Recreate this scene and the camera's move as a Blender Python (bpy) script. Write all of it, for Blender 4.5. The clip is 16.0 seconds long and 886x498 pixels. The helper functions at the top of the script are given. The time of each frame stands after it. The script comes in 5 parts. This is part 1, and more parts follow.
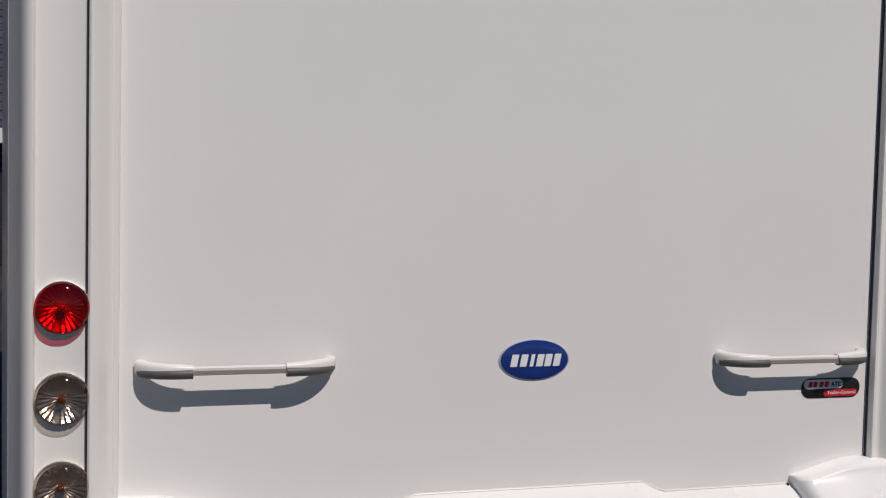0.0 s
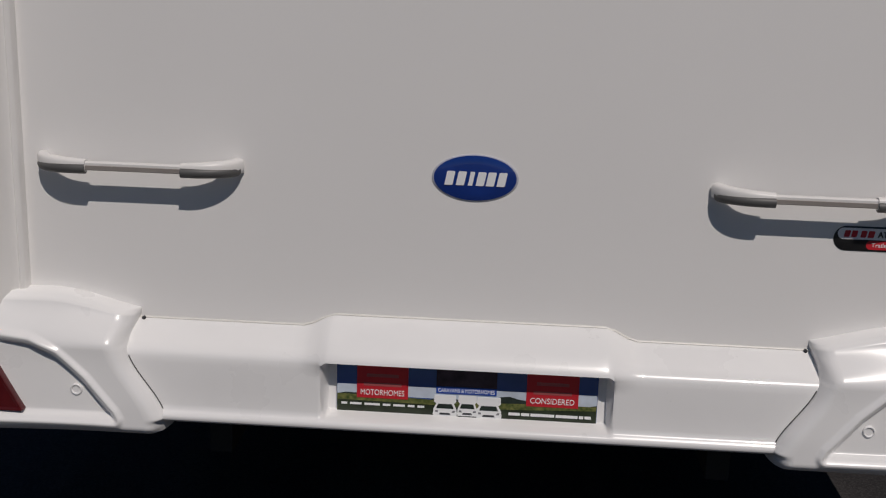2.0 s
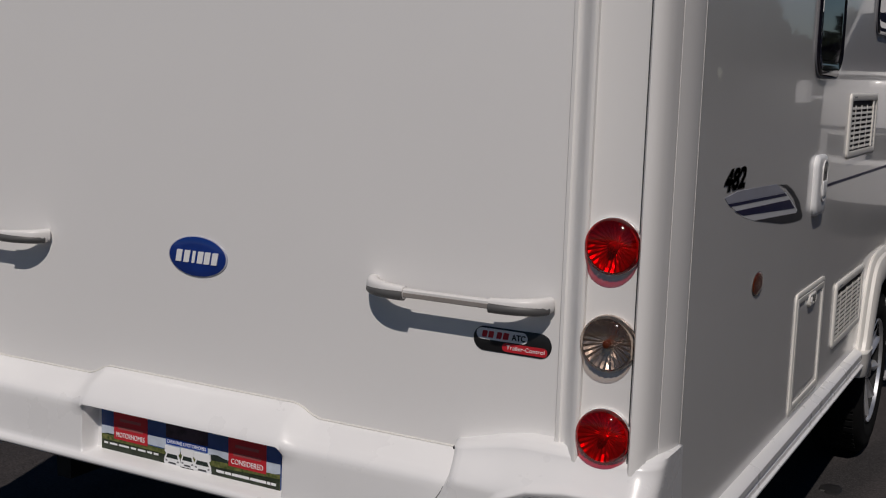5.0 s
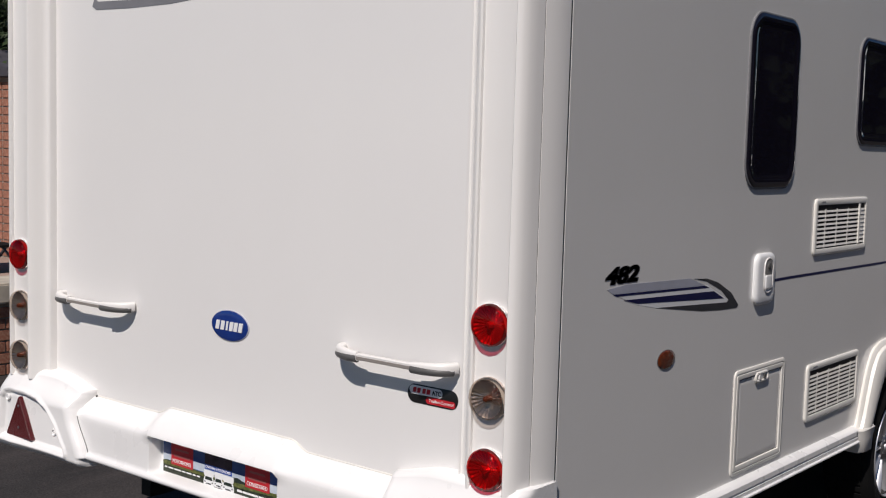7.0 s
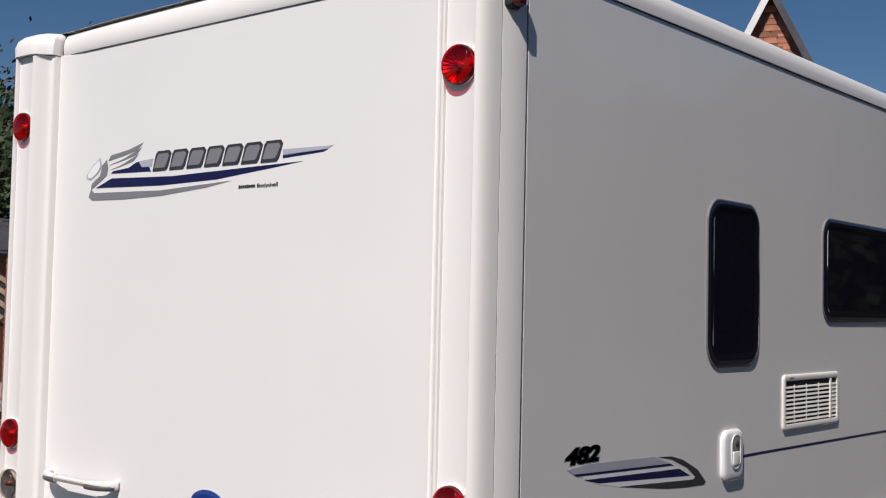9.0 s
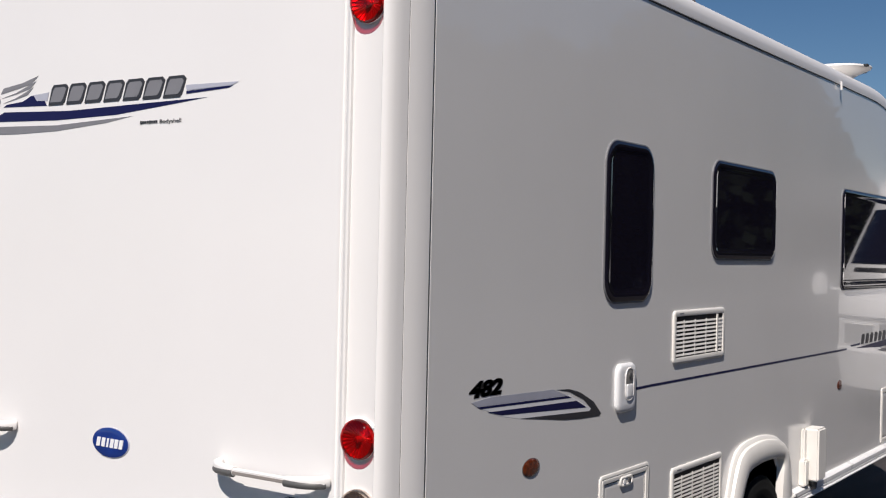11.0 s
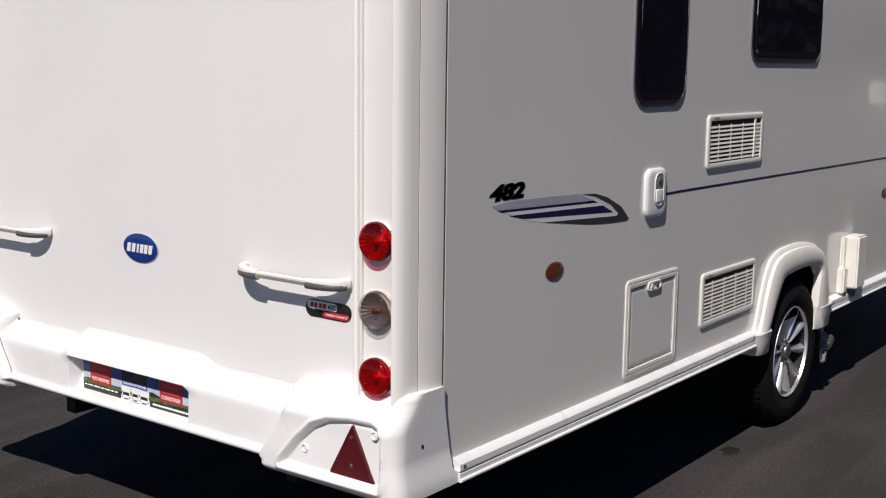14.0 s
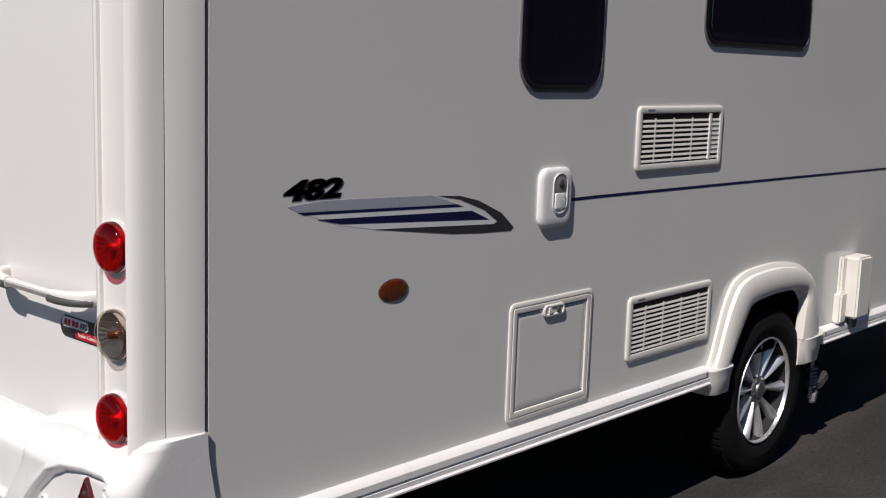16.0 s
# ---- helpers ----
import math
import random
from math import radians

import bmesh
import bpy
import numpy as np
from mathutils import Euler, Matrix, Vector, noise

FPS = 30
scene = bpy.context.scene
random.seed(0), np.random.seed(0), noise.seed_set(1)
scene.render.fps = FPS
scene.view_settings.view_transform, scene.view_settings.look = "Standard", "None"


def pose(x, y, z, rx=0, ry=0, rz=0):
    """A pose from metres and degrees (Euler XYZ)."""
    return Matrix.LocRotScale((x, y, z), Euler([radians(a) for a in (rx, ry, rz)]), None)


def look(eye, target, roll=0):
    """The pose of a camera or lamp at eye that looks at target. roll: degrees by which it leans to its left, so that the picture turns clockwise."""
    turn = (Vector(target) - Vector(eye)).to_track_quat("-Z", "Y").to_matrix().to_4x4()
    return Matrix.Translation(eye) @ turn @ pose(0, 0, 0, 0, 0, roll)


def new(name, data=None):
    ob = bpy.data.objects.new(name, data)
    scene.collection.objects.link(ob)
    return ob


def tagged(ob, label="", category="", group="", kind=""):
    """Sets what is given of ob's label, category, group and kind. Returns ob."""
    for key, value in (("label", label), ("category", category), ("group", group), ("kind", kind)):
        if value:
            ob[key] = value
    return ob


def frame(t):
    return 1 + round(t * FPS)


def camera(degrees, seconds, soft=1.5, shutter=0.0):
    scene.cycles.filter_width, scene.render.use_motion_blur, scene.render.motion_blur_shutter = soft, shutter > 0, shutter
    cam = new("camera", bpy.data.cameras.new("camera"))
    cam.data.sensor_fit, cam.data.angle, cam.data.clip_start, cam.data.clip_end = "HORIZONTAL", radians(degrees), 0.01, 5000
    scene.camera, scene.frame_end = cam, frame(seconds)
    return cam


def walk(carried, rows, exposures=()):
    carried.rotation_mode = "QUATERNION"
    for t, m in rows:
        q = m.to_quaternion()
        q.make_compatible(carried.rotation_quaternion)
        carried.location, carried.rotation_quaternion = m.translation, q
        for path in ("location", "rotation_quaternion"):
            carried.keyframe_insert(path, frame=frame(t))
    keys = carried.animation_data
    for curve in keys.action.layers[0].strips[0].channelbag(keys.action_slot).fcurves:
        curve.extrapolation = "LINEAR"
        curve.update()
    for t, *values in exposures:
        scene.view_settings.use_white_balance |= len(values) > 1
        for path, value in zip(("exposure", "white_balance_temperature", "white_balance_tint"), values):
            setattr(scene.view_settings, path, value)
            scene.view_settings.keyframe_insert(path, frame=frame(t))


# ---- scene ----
cam = camera(42.0, 16.0, soft=1.15)
PATH = [
    (0, (-0.972, -2.456, 1.394), (-0.39, -0.545, 1.282), 1.3),
    (0.5, (-0.721, -2.438, 1.41), (-0.3, -0.499, 1.16), 1.5),
    (1, (-0.437, -2.468, 1.414), (-0.221, -0.513, 1.053), 2.0),
    (1.5, (-0.201, -2.359, 1.415), (-0.147, -0.41, 0.972), 2.8),
    (2, (0.077, -2.266, 1.42), (-0.04, -0.33, 0.931), 1.8),
    (2.5, (0.38, -2.185, 1.45), (0.085, -0.28, 0.916), 1.5),
    (3, (0.595, -2.027, 1.459), (0.209, -0.146, 0.899), 1.9),
    (3.5, (0.883, -1.945, 1.387), (0.269, -0.077, 1.024), 3.8),
    (4, (1.161, -1.945, 1.372), (0.311, -0.164, 1.047), 3.2),
    (4.5, (1.408, -2.018, 1.437), (0.525, -0.257, 1.092), 1.9),
    (4.7, (1.534, -2.024, 1.423), (0.635, -0.266, 1.103), 1.8),
    (6.8, (2.639, -2.215, 1.548), (1.375, -0.684, 1.303), 2.2),
    (7, (2.669, -2.274, 1.557), (1.411, -0.729, 1.378), 1.6),
    (7.5, (2.724, -2.334, 1.58), (1.451, -0.793, 1.515), 1.0),
    (8, (2.83, -2.297, 1.611), (1.527, -0.781, 1.678), 1.3),
    (8.2, (2.879, -2.283, 1.621), (1.568, -0.776, 1.719), 1.4),
    (10.3, (2.859, -2.359, 1.628), (1.664, -0.756, 1.685), 1.3),
    (10.5, (2.861, -2.363, 1.622), (1.682, -0.748, 1.66), 1.4),
    (11, (2.854, -2.367, 1.618), (1.721, -0.719, 1.618), 1.3),
    (11.5, (2.852, -2.368, 1.614), (1.745, -0.703, 1.579), 1.5),
    (12, (2.855, -2.366, 1.61), (1.767, -0.69, 1.52), 1.4),
    (12.5, (2.851, -2.364, 1.605), (1.762, -0.694, 1.449), 1.5),
    (13, (2.849, -2.366, 1.599), (1.749, -0.717, 1.336), 1.7),
    (13.5, (2.852, -2.366, 1.593), (1.714, -0.75, 1.284), 1.5),
    (14, (2.916, -2.283, 1.578), (1.724, -0.708, 1.262), 0.7),
    (14.5, (3.014, -2.102, 1.576), (1.81, -0.541, 1.236), 2.4),
    (15, (3.009, -1.857, 1.549), (1.811, -0.29, 1.218), 3.4),
    (15.5, (3.018, -1.592, 1.545), (1.792, -0.039, 1.25), 2.7),
    (16, (3.042, -1.318, 1.515), (1.724, 0.152, 1.197), 1.9),
]
EXPOSURES = [(t, stops, 6700, 14) for t, stops in ((0, -0.53), (0.5, -0.78), (1.0, -0.93), (1.5, -0.98), (4.5, -0.98), (7.0, -0.15), (7.5, -0.19), (8.0, -0.05), (10.5, 0.22), (11.0, 0.27), (12.5, 0.35), (13.0, 0.07), (13.5, 0.07), (14.0, 0.05), (14.5, 0.04), (15.0, 0.09), (15.5, -0.15), (16.0, 0.0))]
walk(cam, [(t, look(eye, target, roll)) for t, eye, target, roll in PATH], EXPOSURES)

# ---- light ----
SUN = Vector((0.275, -0.80, 1.0)).normalized()      # towards the sun
world = bpy.data.worlds.new("sky")
scene.world = world
world.use_nodes = True
wn = world.node_tree
sky = wn.nodes.new("ShaderNodeTexSky")
sky.sky_type = "NISHITA"
sky.sun_disc = False
sky.sun_elevation = math.asin(SUN.z)
sky.sun_rotation = math.atan2(SUN.x, SUN.y)
sky.air_density, sky.dust_density, sky.ozone_density, sky.altitude = 1.0, 0.1, 3.0, 1200
back = wn.nodes["Background"]
back.inputs["Strength"].default_value = 0.048
deep = wn.nodes.new("ShaderNodeHueSaturation")
deep.inputs["Saturation"].default_value = 1.22
wn.links.new(sky.outputs["Color"], deep.inputs["Color"])
wn.links.new(deep.outputs["Color"], back.inputs["Color"])
lamp = bpy.data.lights.new("sun", "SUN")
lamp.energy, lamp.angle, lamp.color = 4.3, radians(0.55), (1.0, 0.965, 0.915)
sun = new("sun", lamp)
sun.matrix_world = look(tuple(SUN * 30), (0, 0, 0))


# ---- materials ----
def mat(name, base, rough=0.5, metal=0.0, vary=0.06, scale=6.0, bump=0.0, bump_scale=120.0, coat=0.0, coat_rough=0.05, spec=0.5,
        second=None, amount=0.0, fine=0.0, rough_vary=0.1):
    m = bpy.data.materials.new(name)
    m.use_nodes = True
    nt = m.node_tree
    p = nt.nodes["Principled BSDF"]
    tc = nt.nodes.new("ShaderNodeTexCoord")
    n1 = nt.nodes.new("ShaderNodeTexNoise")
    n1.inputs["Scale"].default_value, n1.inputs["Detail"].default_value = scale, 6
    nt.links.new(tc.outputs["Object"], n1.inputs["Vector"])
    n2 = nt.nodes.new("ShaderNodeTexNoise")
    n2.inputs["Scale"].default_value, n2.inputs["Detail"].default_value = bump_scale, 4
    nt.links.new(tc.outputs["Object"], n2.inputs["Vector"])
    ramp = nt.nodes.new("ShaderNodeValToRGB")
    ramp.color_ramp.elements[0].position, ramp.color_ramp.elements[1].position = 0.3, 0.7
    ramp.color_ramp.elements[0].color = (*[c * (1 - vary) for c in base], 1)
    ramp.color_ramp.elements[1].color = (*[min(1, c * (1 + vary)) for c in base], 1)
    nt.links.new(n1.outputs["Fac"], ramp.inputs["Fac"])
    colour = ramp.outputs["Color"]
    if second:
        mix = nt.nodes.new("ShaderNodeMix")
        mix.data_type = "RGBA"
        r2 = nt.nodes.new("ShaderNodeValToRGB")
        r2.color_ramp.elements[0].position, r2.color_ramp.elements[1].position = 0.5 - amount * 0.3, 0.72
        nt.links.new(n2.outputs["Fac"], r2.inputs["Fac"])
        nt.links.new(r2.outputs["Color"], mix.inputs["Factor"])
        nt.links.new(colour, mix.inputs["A"])
        mix.inputs["B"].default_value = (*second, 1)
        colour = mix.outputs["Result"]
    nt.links.new(colour, p.inputs["Base Color"])
    mr = nt.nodes.new("ShaderNodeMapRange")
    mr.inputs["To Min"].default_value, mr.inputs["To Max"].default_value = max(0.0, rough - rough_vary * rough), rough + rough_vary * rough
    nt.links.new(n1.outputs["Fac"], mr.inputs["Value"])
    nt.links.new(mr.outputs["Result"], p.inputs["Roughness"])
    p.inputs["Metallic"].default_value = metal
    p.inputs["Specular IOR Level"].default_value = spec
    p.inputs["Coat Weight"].default_value, p.inputs["Coat Roughness"].default_value = coat, coat_rough
    if bump:
        b = nt.nodes.new("ShaderNodeBump")
        b.inputs["Strength"].default_value, b.inputs["Distance"].default_value = bump, 0.002
        nt.links.new(n2.outputs["Fac"], b.inputs["Height"])
        nt.links.new(b.outputs["Normal"], p.inputs["Normal"])
    return m


def lens_mat(name, tint, gloss=0.06):
    m = bpy.data.materials.new(name)
    m.use_nodes = True
    nt = m.node_tree
    nt.nodes.remove(nt.nodes["Principled BSDF"])
    out = nt.nodes["Material Output"]
    tr, gl, mx, fr = (nt.nodes.new("ShaderNode" + k) for k in ("BsdfTransparent", "BsdfGlossy", "MixShader", "LayerWeight"))
    pw, ad = nt.nodes.new("ShaderNodeMath"), nt.nodes.new("ShaderNodeMath")
    pw.operation, ad.operation = "POWER", "MULTIPLY_ADD"
    pw.inputs[1].default_value, ad.inputs[1].default_value, ad.inputs[2].default_value = 4.0, 0.5, 0.04
    tr.inputs["Color"].default_value = (*tint, 1)
    gl.inputs["Roughness"].default_value = gloss
    fr.inputs["Blend"].default_value = 0.5
    nt.links.new(fr.outputs["Facing"], pw.inputs[0])
    nt.links.new(pw.outputs["Value"], ad.inputs[0])
    nt.links.new(ad.outputs["Value"], mx.inputs["Fac"])
    nt.links.new(tr.outputs["BSDF"], mx.inputs[1])
    nt.links.new(gl.outputs["BSDF"], mx.inputs[2])
    nt.links.new(mx.outputs["Shader"], out.inputs["Surface"])
    return m


M_PANEL = mat("white_gelcoat", (0.80, 0.785, 0.77), 0.32, vary=0.015, scale=1.6, bump=0.02, bump_scale=9, coat=0.25, coat_rough=0.08)
M_SIDE = mat("white_side_skin", (0.79, 0.775, 0.75), 0.22, vary=0.02, scale=1.3, bump=0.012, bump_scale=4, coat=0.7, coat_rough=0.018)
M_POST = mat("white_post_plastic", (0.82, 0.80, 0.775), 0.35, vary=0.012, scale=3, coat=0.2, coat_rough=0.1)
M_BUMPER = mat("white_moulded_plastic", (0.82, 0.81, 0.80), 0.28, vary=0.02, scale=7, bump=0.02, bump_scale=30, coat=0.35, coat_rough=0.06)
M_CREAM = mat("cream_plastic", (0.78, 0.755, 0.705), 0.38, vary=0.025, scale=9, bump=0.03, bump_scale=220)
# sealant black, also the painted shade on the post's bead
M_SEAMSHADE = mat("dark_sealant_and_shade", (0.03, 0.03, 0.034), 0.6, vary=0.2, scale=40)
M_ACRYLIC = mat("dark_acrylic", (0.010, 0.009, 0.016), 0.03, vary=0.1, scale=5, coat=0.3, coat_rough=0.01, spec=0.5)
M_RUBBER = mat("black_rubber", (0.018, 0.018, 0.019), 0.55, vary=0.2, scale=30, bump=0.1, bump_scale=300)
M_TYRE = mat("tyre_rubber", (0.008, 0.008, 0.008), 0.9, spec=0.15, vary=0.25, scale=14, bump=0.3, bump_scale=160)
M_ALLOY = mat("polished_alloy", (0.78, 0.78, 0.79), 0.36, metal=0.85, vary=0.04, scale=20, rough_vary=0.3)
M_STEEL = mat("galvanised_steel", (0.35, 0.35, 0.36), 0.45, metal=1.0, vary=0.15, scale=25)
M_GREYCAP = mat("grey_handle_plastic", (0.75, 0.73, 0.71), 0.4, vary=0.03, scale=18, bump=0.05, bump_scale=260)
M_TAUPE = mat("taupe_grip_plastic", (0.26, 0.235, 0.215), 0.42, vary=0.08, scale=22, bump=0.08, bump_scale=260)
M_DARKGREY = mat("dark_grey_plastic", (0.09, 0.088, 0.086), 0.5, vary=0.08, scale=22, bump=0.08, bump_scale=260)
M_UNDER = mat("underbody_black", (0.012, 0.012, 0.012), 0.8, vary=0.3, scale=6)
M_ASPHALT = mat("worn_asphalt", (0.026, 0.0235, 0.0240), 0.88, spec=0.3, vary=0.30, scale=1.1, bump=0.28, bump_scale=150, second=(0.058, 0.055, 0.053), amount=0.1)


def dusty(m, amount, colour):
    """Pale dust dragged along the ground in long soft streaks."""
    nt = m.node_tree
    p = nt.nodes["Principled BSDF"]
    tc, mp, nz, rp, mx = (nt.nodes.new("ShaderNode" + k) for k in ("TexCoord", "Mapping", "TexNoise", "ValToRGB", "Mix"))
    mp.inputs["Scale"].default_value, mp.inputs["Rotation"].default_value = (2.2, 0.45, 1), (0, 0, radians(24))
    nz.inputs["Scale"].default_value, nz.inputs["Detail"].default_value, nz.inputs["Distortion"].default_value = 1.3, 8, 0.6
    rp.color_ramp.elements[0].position, rp.color_ramp.elements[1].position = 0.43, 0.70
    rp.color_ramp.elements[1].color = (amount, amount, amount, 1)
    mx.data_type = "RGBA"
    nt.links.new(tc.outputs["Object"], mp.inputs["Vector"])
    nt.links.new(mp.outputs["Vector"], nz.inputs["Vector"])
    nt.links.new(nz.outputs["Fac"], rp.inputs["Fac"])
    nt.links.new(rp.outputs["Color"], mx.inputs["Factor"])
    nt.links.new(p.inputs["Base Color"].links[0].from_socket, mx.inputs["A"])
    mx.inputs["B"].default_value = (*colour, 1)
    nt.links.new(mx.outputs["Result"], p.inputs["Base Color"])


def stony(m, scale, low, high):
    """Small stones of uneven tone rolled into the surface, and a relief of their edges."""
    nt = m.node_tree
    p = nt.nodes["Principled BSDF"]
    tc, vo, sp, mr, mx, rise = (nt.nodes.new("ShaderNode" + k) for k in ("TexCoord", "TexVoronoi", "SeparateColor", "MapRange", "Mix", "Bump"))
    vo.inputs["Scale"].default_value = scale
    mr.inputs["To Min"].default_value, mr.inputs["To Max"].default_value = low, high
    mx.data_type, mx.blend_type = "RGBA", "MULTIPLY"
    mx.inputs["Factor"].default_value = 1.0
    nt.links.new(tc.outputs["Object"], vo.inputs["Vector"])
    nt.links.new(vo.outputs["Color"], sp.inputs["Color"])
    nt.links.new(sp.outputs["Red"], mr.inputs["Value"])
    nt.links.new(p.inputs["Base Color"].links[0].from_socket, mx.inputs["A"])
    nt.links.new(mr.outputs["Result"], mx.inputs["B"])
    nt.links.new(mx.outputs["Result"], p.inputs["Base Color"])
    rise.inputs["Strength"].default_value, rise.inputs["Distance"].default_value = 0.18, 0.002
    nt.links.new(vo.outputs["Distance"], rise.inputs["Height"])
    nt.links.new(p.inputs["Normal"].links[0].from_socket, rise.inputs["Normal"])
    nt.links.new(rise.outputs["Normal"], p.inputs["Normal"])


dusty(M_ASPHALT, 0.60, (0.080, 0.068, 0.066))
stony(M_ASPHALT, 150.0, 0.72, 1.24)
M_BLUE = mat("blue_enamel", (0.006, 0.032, 0.20), 0.2, vary=0.08, scale=30, coat=0.8, coat_rough=0.03)
M_NAVY = mat("navy_vinyl", (0.010, 0.011, 0.062), 0.35, vary=0.05, scale=20, spec=0.2)
M_SILVER = mat("silver_vinyl", (0.42, 0.43, 0.50), 0.35, vary=0.05, scale=14)
M_GREYV = mat("grey_vinyl", (0.20, 0.20, 0.215), 0.4, vary=0.05, scale=14)
M_CHARCOAL = mat("charcoal_vinyl", (0.035, 0.036, 0.042), 0.4, vary=0.08, scale=14)
M_BLACKV = mat("black_vinyl", (0.012, 0.012, 0.013), 0.35, vary=0.1, scale=14)
M_WHITEV = mat("white_vinyl", (0.82, 0.82, 0.82), 0.35, vary=0.02, scale=14)
M_REDV = mat("red_print", (0.50, 0.02, 0.03), 0.35, vary=0.08, scale=14)
M_RED = lens_mat("red_lens", (0.72, 0.030, 0.034))
M_BOWL = mat("silvered_lamp_bowl", (0.92, 0.92, 0.91), 0.29, metal=0.8, vary=0.05, scale=60)
M_MIRROR = mat("mirror_lamp_bowl", (0.68, 0.59, 0.53), 0.26, metal=0.92, vary=0.1, scale=80)
M_CLEAR = lens_mat("smoky_clear_lens", (0.80, 0.74, 0.69))
M_REFLECTOR = mat("red_prism_reflector", (0.085, 0.003, 0.005), 0.3, vary=0.12, scale=60, bump=0.5, bump_scale=500, coat=0.5)
M_AMBER = mat("amber_reflector", (0.13, 0.024, 0.004), 0.2, vary=0.35, scale=60, bump=0.5, bump_scale=500, coat=0.6)


# ---- mesh helpers ----
def V(*a):
    return Vector(a)


REAR = Matrix(((1, 0, 0, 0), (0, 0, -1, 0), (0, 1, 0, 0), (0, 0, 0, 1)))     # u: +x, v: +z, w: -y
SIDE = Matrix(((0, 0, 1, 0), (1, 0, 0, 0), (0, 1, 0, 0), (0, 0, 0, 1)))      # u: +y, v: +z, w: +x


def at_rear(x, z, y=0.0):
    return Matrix.Translation((x, y, z)) @ REAR


def at_side(y, z, x=1.115):
    return Matrix.Translation((x, y, z)) @ SIDE


def part(name, bm, material, parent=None, label="", sharp=38, flat=False):
    bmesh.ops.recalc_face_normals(bm, faces=bm.faces[:])
    for f in bm.faces:
        f.smooth = not flat
    lim = radians(sharp)
    for e in bm.edges:
        if len(e.link_faces) == 2 and e.calc_face_angle(0) > lim:
            e.smooth = False
    me = bpy.data.meshes.new(name)
    bm.to_mesh(me)
    bm.free()
    for m in (material if isinstance(material, (list, tuple)) else [material]):
        me.materials.append(m)
    ob = new(name, me)
    if parent:
        ob.parent = parent
        ob.matrix_parent_inverse = parent.matrix_world.inverted()
    if label:
        ob["label"] = label
    return ob


def empty(name, parent=None, place=(0, 0, 0)):
    ob = new(name)
    ob.empty_display_size = 0.1
    ob.location = place
    if parent:
        ob.parent = parent
    bpy.context.view_layer.update()
    return ob


def loft(bm, loops, closed=True, cap_start=False, cap_end=False):
    rows = [[bm.verts.new(p) for p in lp] for lp in loops]
    n = len(rows[0])
    for a, b in zip(rows, rows[1:]):
        for i in range(n if closed else n - 1):
            j = (i + 1) % n
            bm.faces.new((a[i], a[j], b[j], b[i]))
    if cap_start:
        bm.faces.new(rows[0][::-1])
    if cap_end:
        bm.faces.new(rows[-1])
    return rows


def rrect(w, h, r, seg=6):
    """Outline of a rounded rectangle about the origin, anticlockwise."""
    r = max(0.0005, min(r, w / 2 - 1e-4, h / 2 - 1e-4))
    pts = []
    for cx, cy, a0 in ((w / 2 - r, h / 2 - r, 0), (-w / 2 + r, h / 2 - r, 90), (-w / 2 + r, -h / 2 + r, 180), (w / 2 - r, -h / 2 + r, 270)):
        for i in range(seg + 1):
            a = radians(a0 + 90 * i / seg)
            pts.append((cx + r * math.cos(a), cy + r * math.sin(a)))
    return pts


def pillow(bm, m, w, h, r, prof, cap=True, seg=6, cap_start=False):
    """A rounded rectangle with a section of (inset, height) steps."""
    loops = [[m @ V(x, y, up) for x, y in rrect(w - 2 * i, h - 2 * i, r - i, seg)] for i, up in prof]
    loft(bm, loops, True, cap_start, cap)


def disc(bm, m, prof, seg=32, sx=1.0, sy=1.0, cap=True, cap_start=False):
    """A turned shape: (radius, height) steps."""
    loops = [[m @ V(r * sx * math.cos(2 * math.pi * i / seg), r * sy * math.sin(2 * math.pi * i / seg), up) for i in range(seg)] for r, up in prof]
    loft(bm, loops, True, cap_start, cap)


def box(bm, m, sx, sy, sz, bev=0.0):
    """A block about the origin of m."""
    made = bmesh.ops.create_cube(bm, size=1.0, matrix=m @ Matrix.Diagonal((sx, sy, sz, 1)))
    if bev:
        es = list({e for v in made["verts"] for e in v.link_edges})
        bmesh.ops.bevel(bm, geom=es, offset=bev, segments=2, affect="EDGES", clamp_overlap=True)


def plate(bm, m, pts, t0, t1):
    """A flat shape of thickness t0 to t1 from an outline in u, v."""
    loft(bm, [[m @ V(x, y, t0) for x, y in pts], [m @ V(x, y, t1) for x, y in pts]], True, True, True)


def tube(bm, pts, r, seg=10, closed=False):
    """A round bar along points; r may be a list."""
    n = len(pts)
    loops = []
    up = None
    for i, p in enumerate(pts):
        d = (pts[(i + 1) % n] - pts[i - 1]) if closed else (pts[min(i + 1, n - 1)] - pts[max(i - 1, 0)])
        d.normalize()
        if up is None:
            up = V(0, 0, 1) if abs(d.z) < 0.9 else V(1, 0, 0)
        sidev = d.cross(up).normalized()
        up = sidev.cross(d).normalized()
        rr = r[i] if isinstance(r, (list, tuple)) else r
        loops.append([p + sidev * rr * math.cos(2 * math.pi * k / seg) + up * rr * math.sin(2 * math.pi * k / seg) for k in range(seg)])
    if closed:
        loops.append(loops[0])
        rows = loft(bm, loops)
        bmesh.ops.remove_doubles(bm, verts=bm.verts[:], dist=1e-6)
    else:
        loft(bm, loops, True, True, True)


def smooth(a, b, x):
    t = max(0.0, min(1.0, (x - a) / (b - a)))
    return t * t * (3 - 2 * t)


def bezier(ctrl, n):
    out = []
    for i in range(n + 1):
        t = i / n
        p = [tuple(c) for c in ctrl]
        while len(p) > 1:
            p = [tuple(a + (b - a) * t for a, b in zip(q, s)) for q, s in zip(p, p[1:])]
        out.append(p[0])
    return out


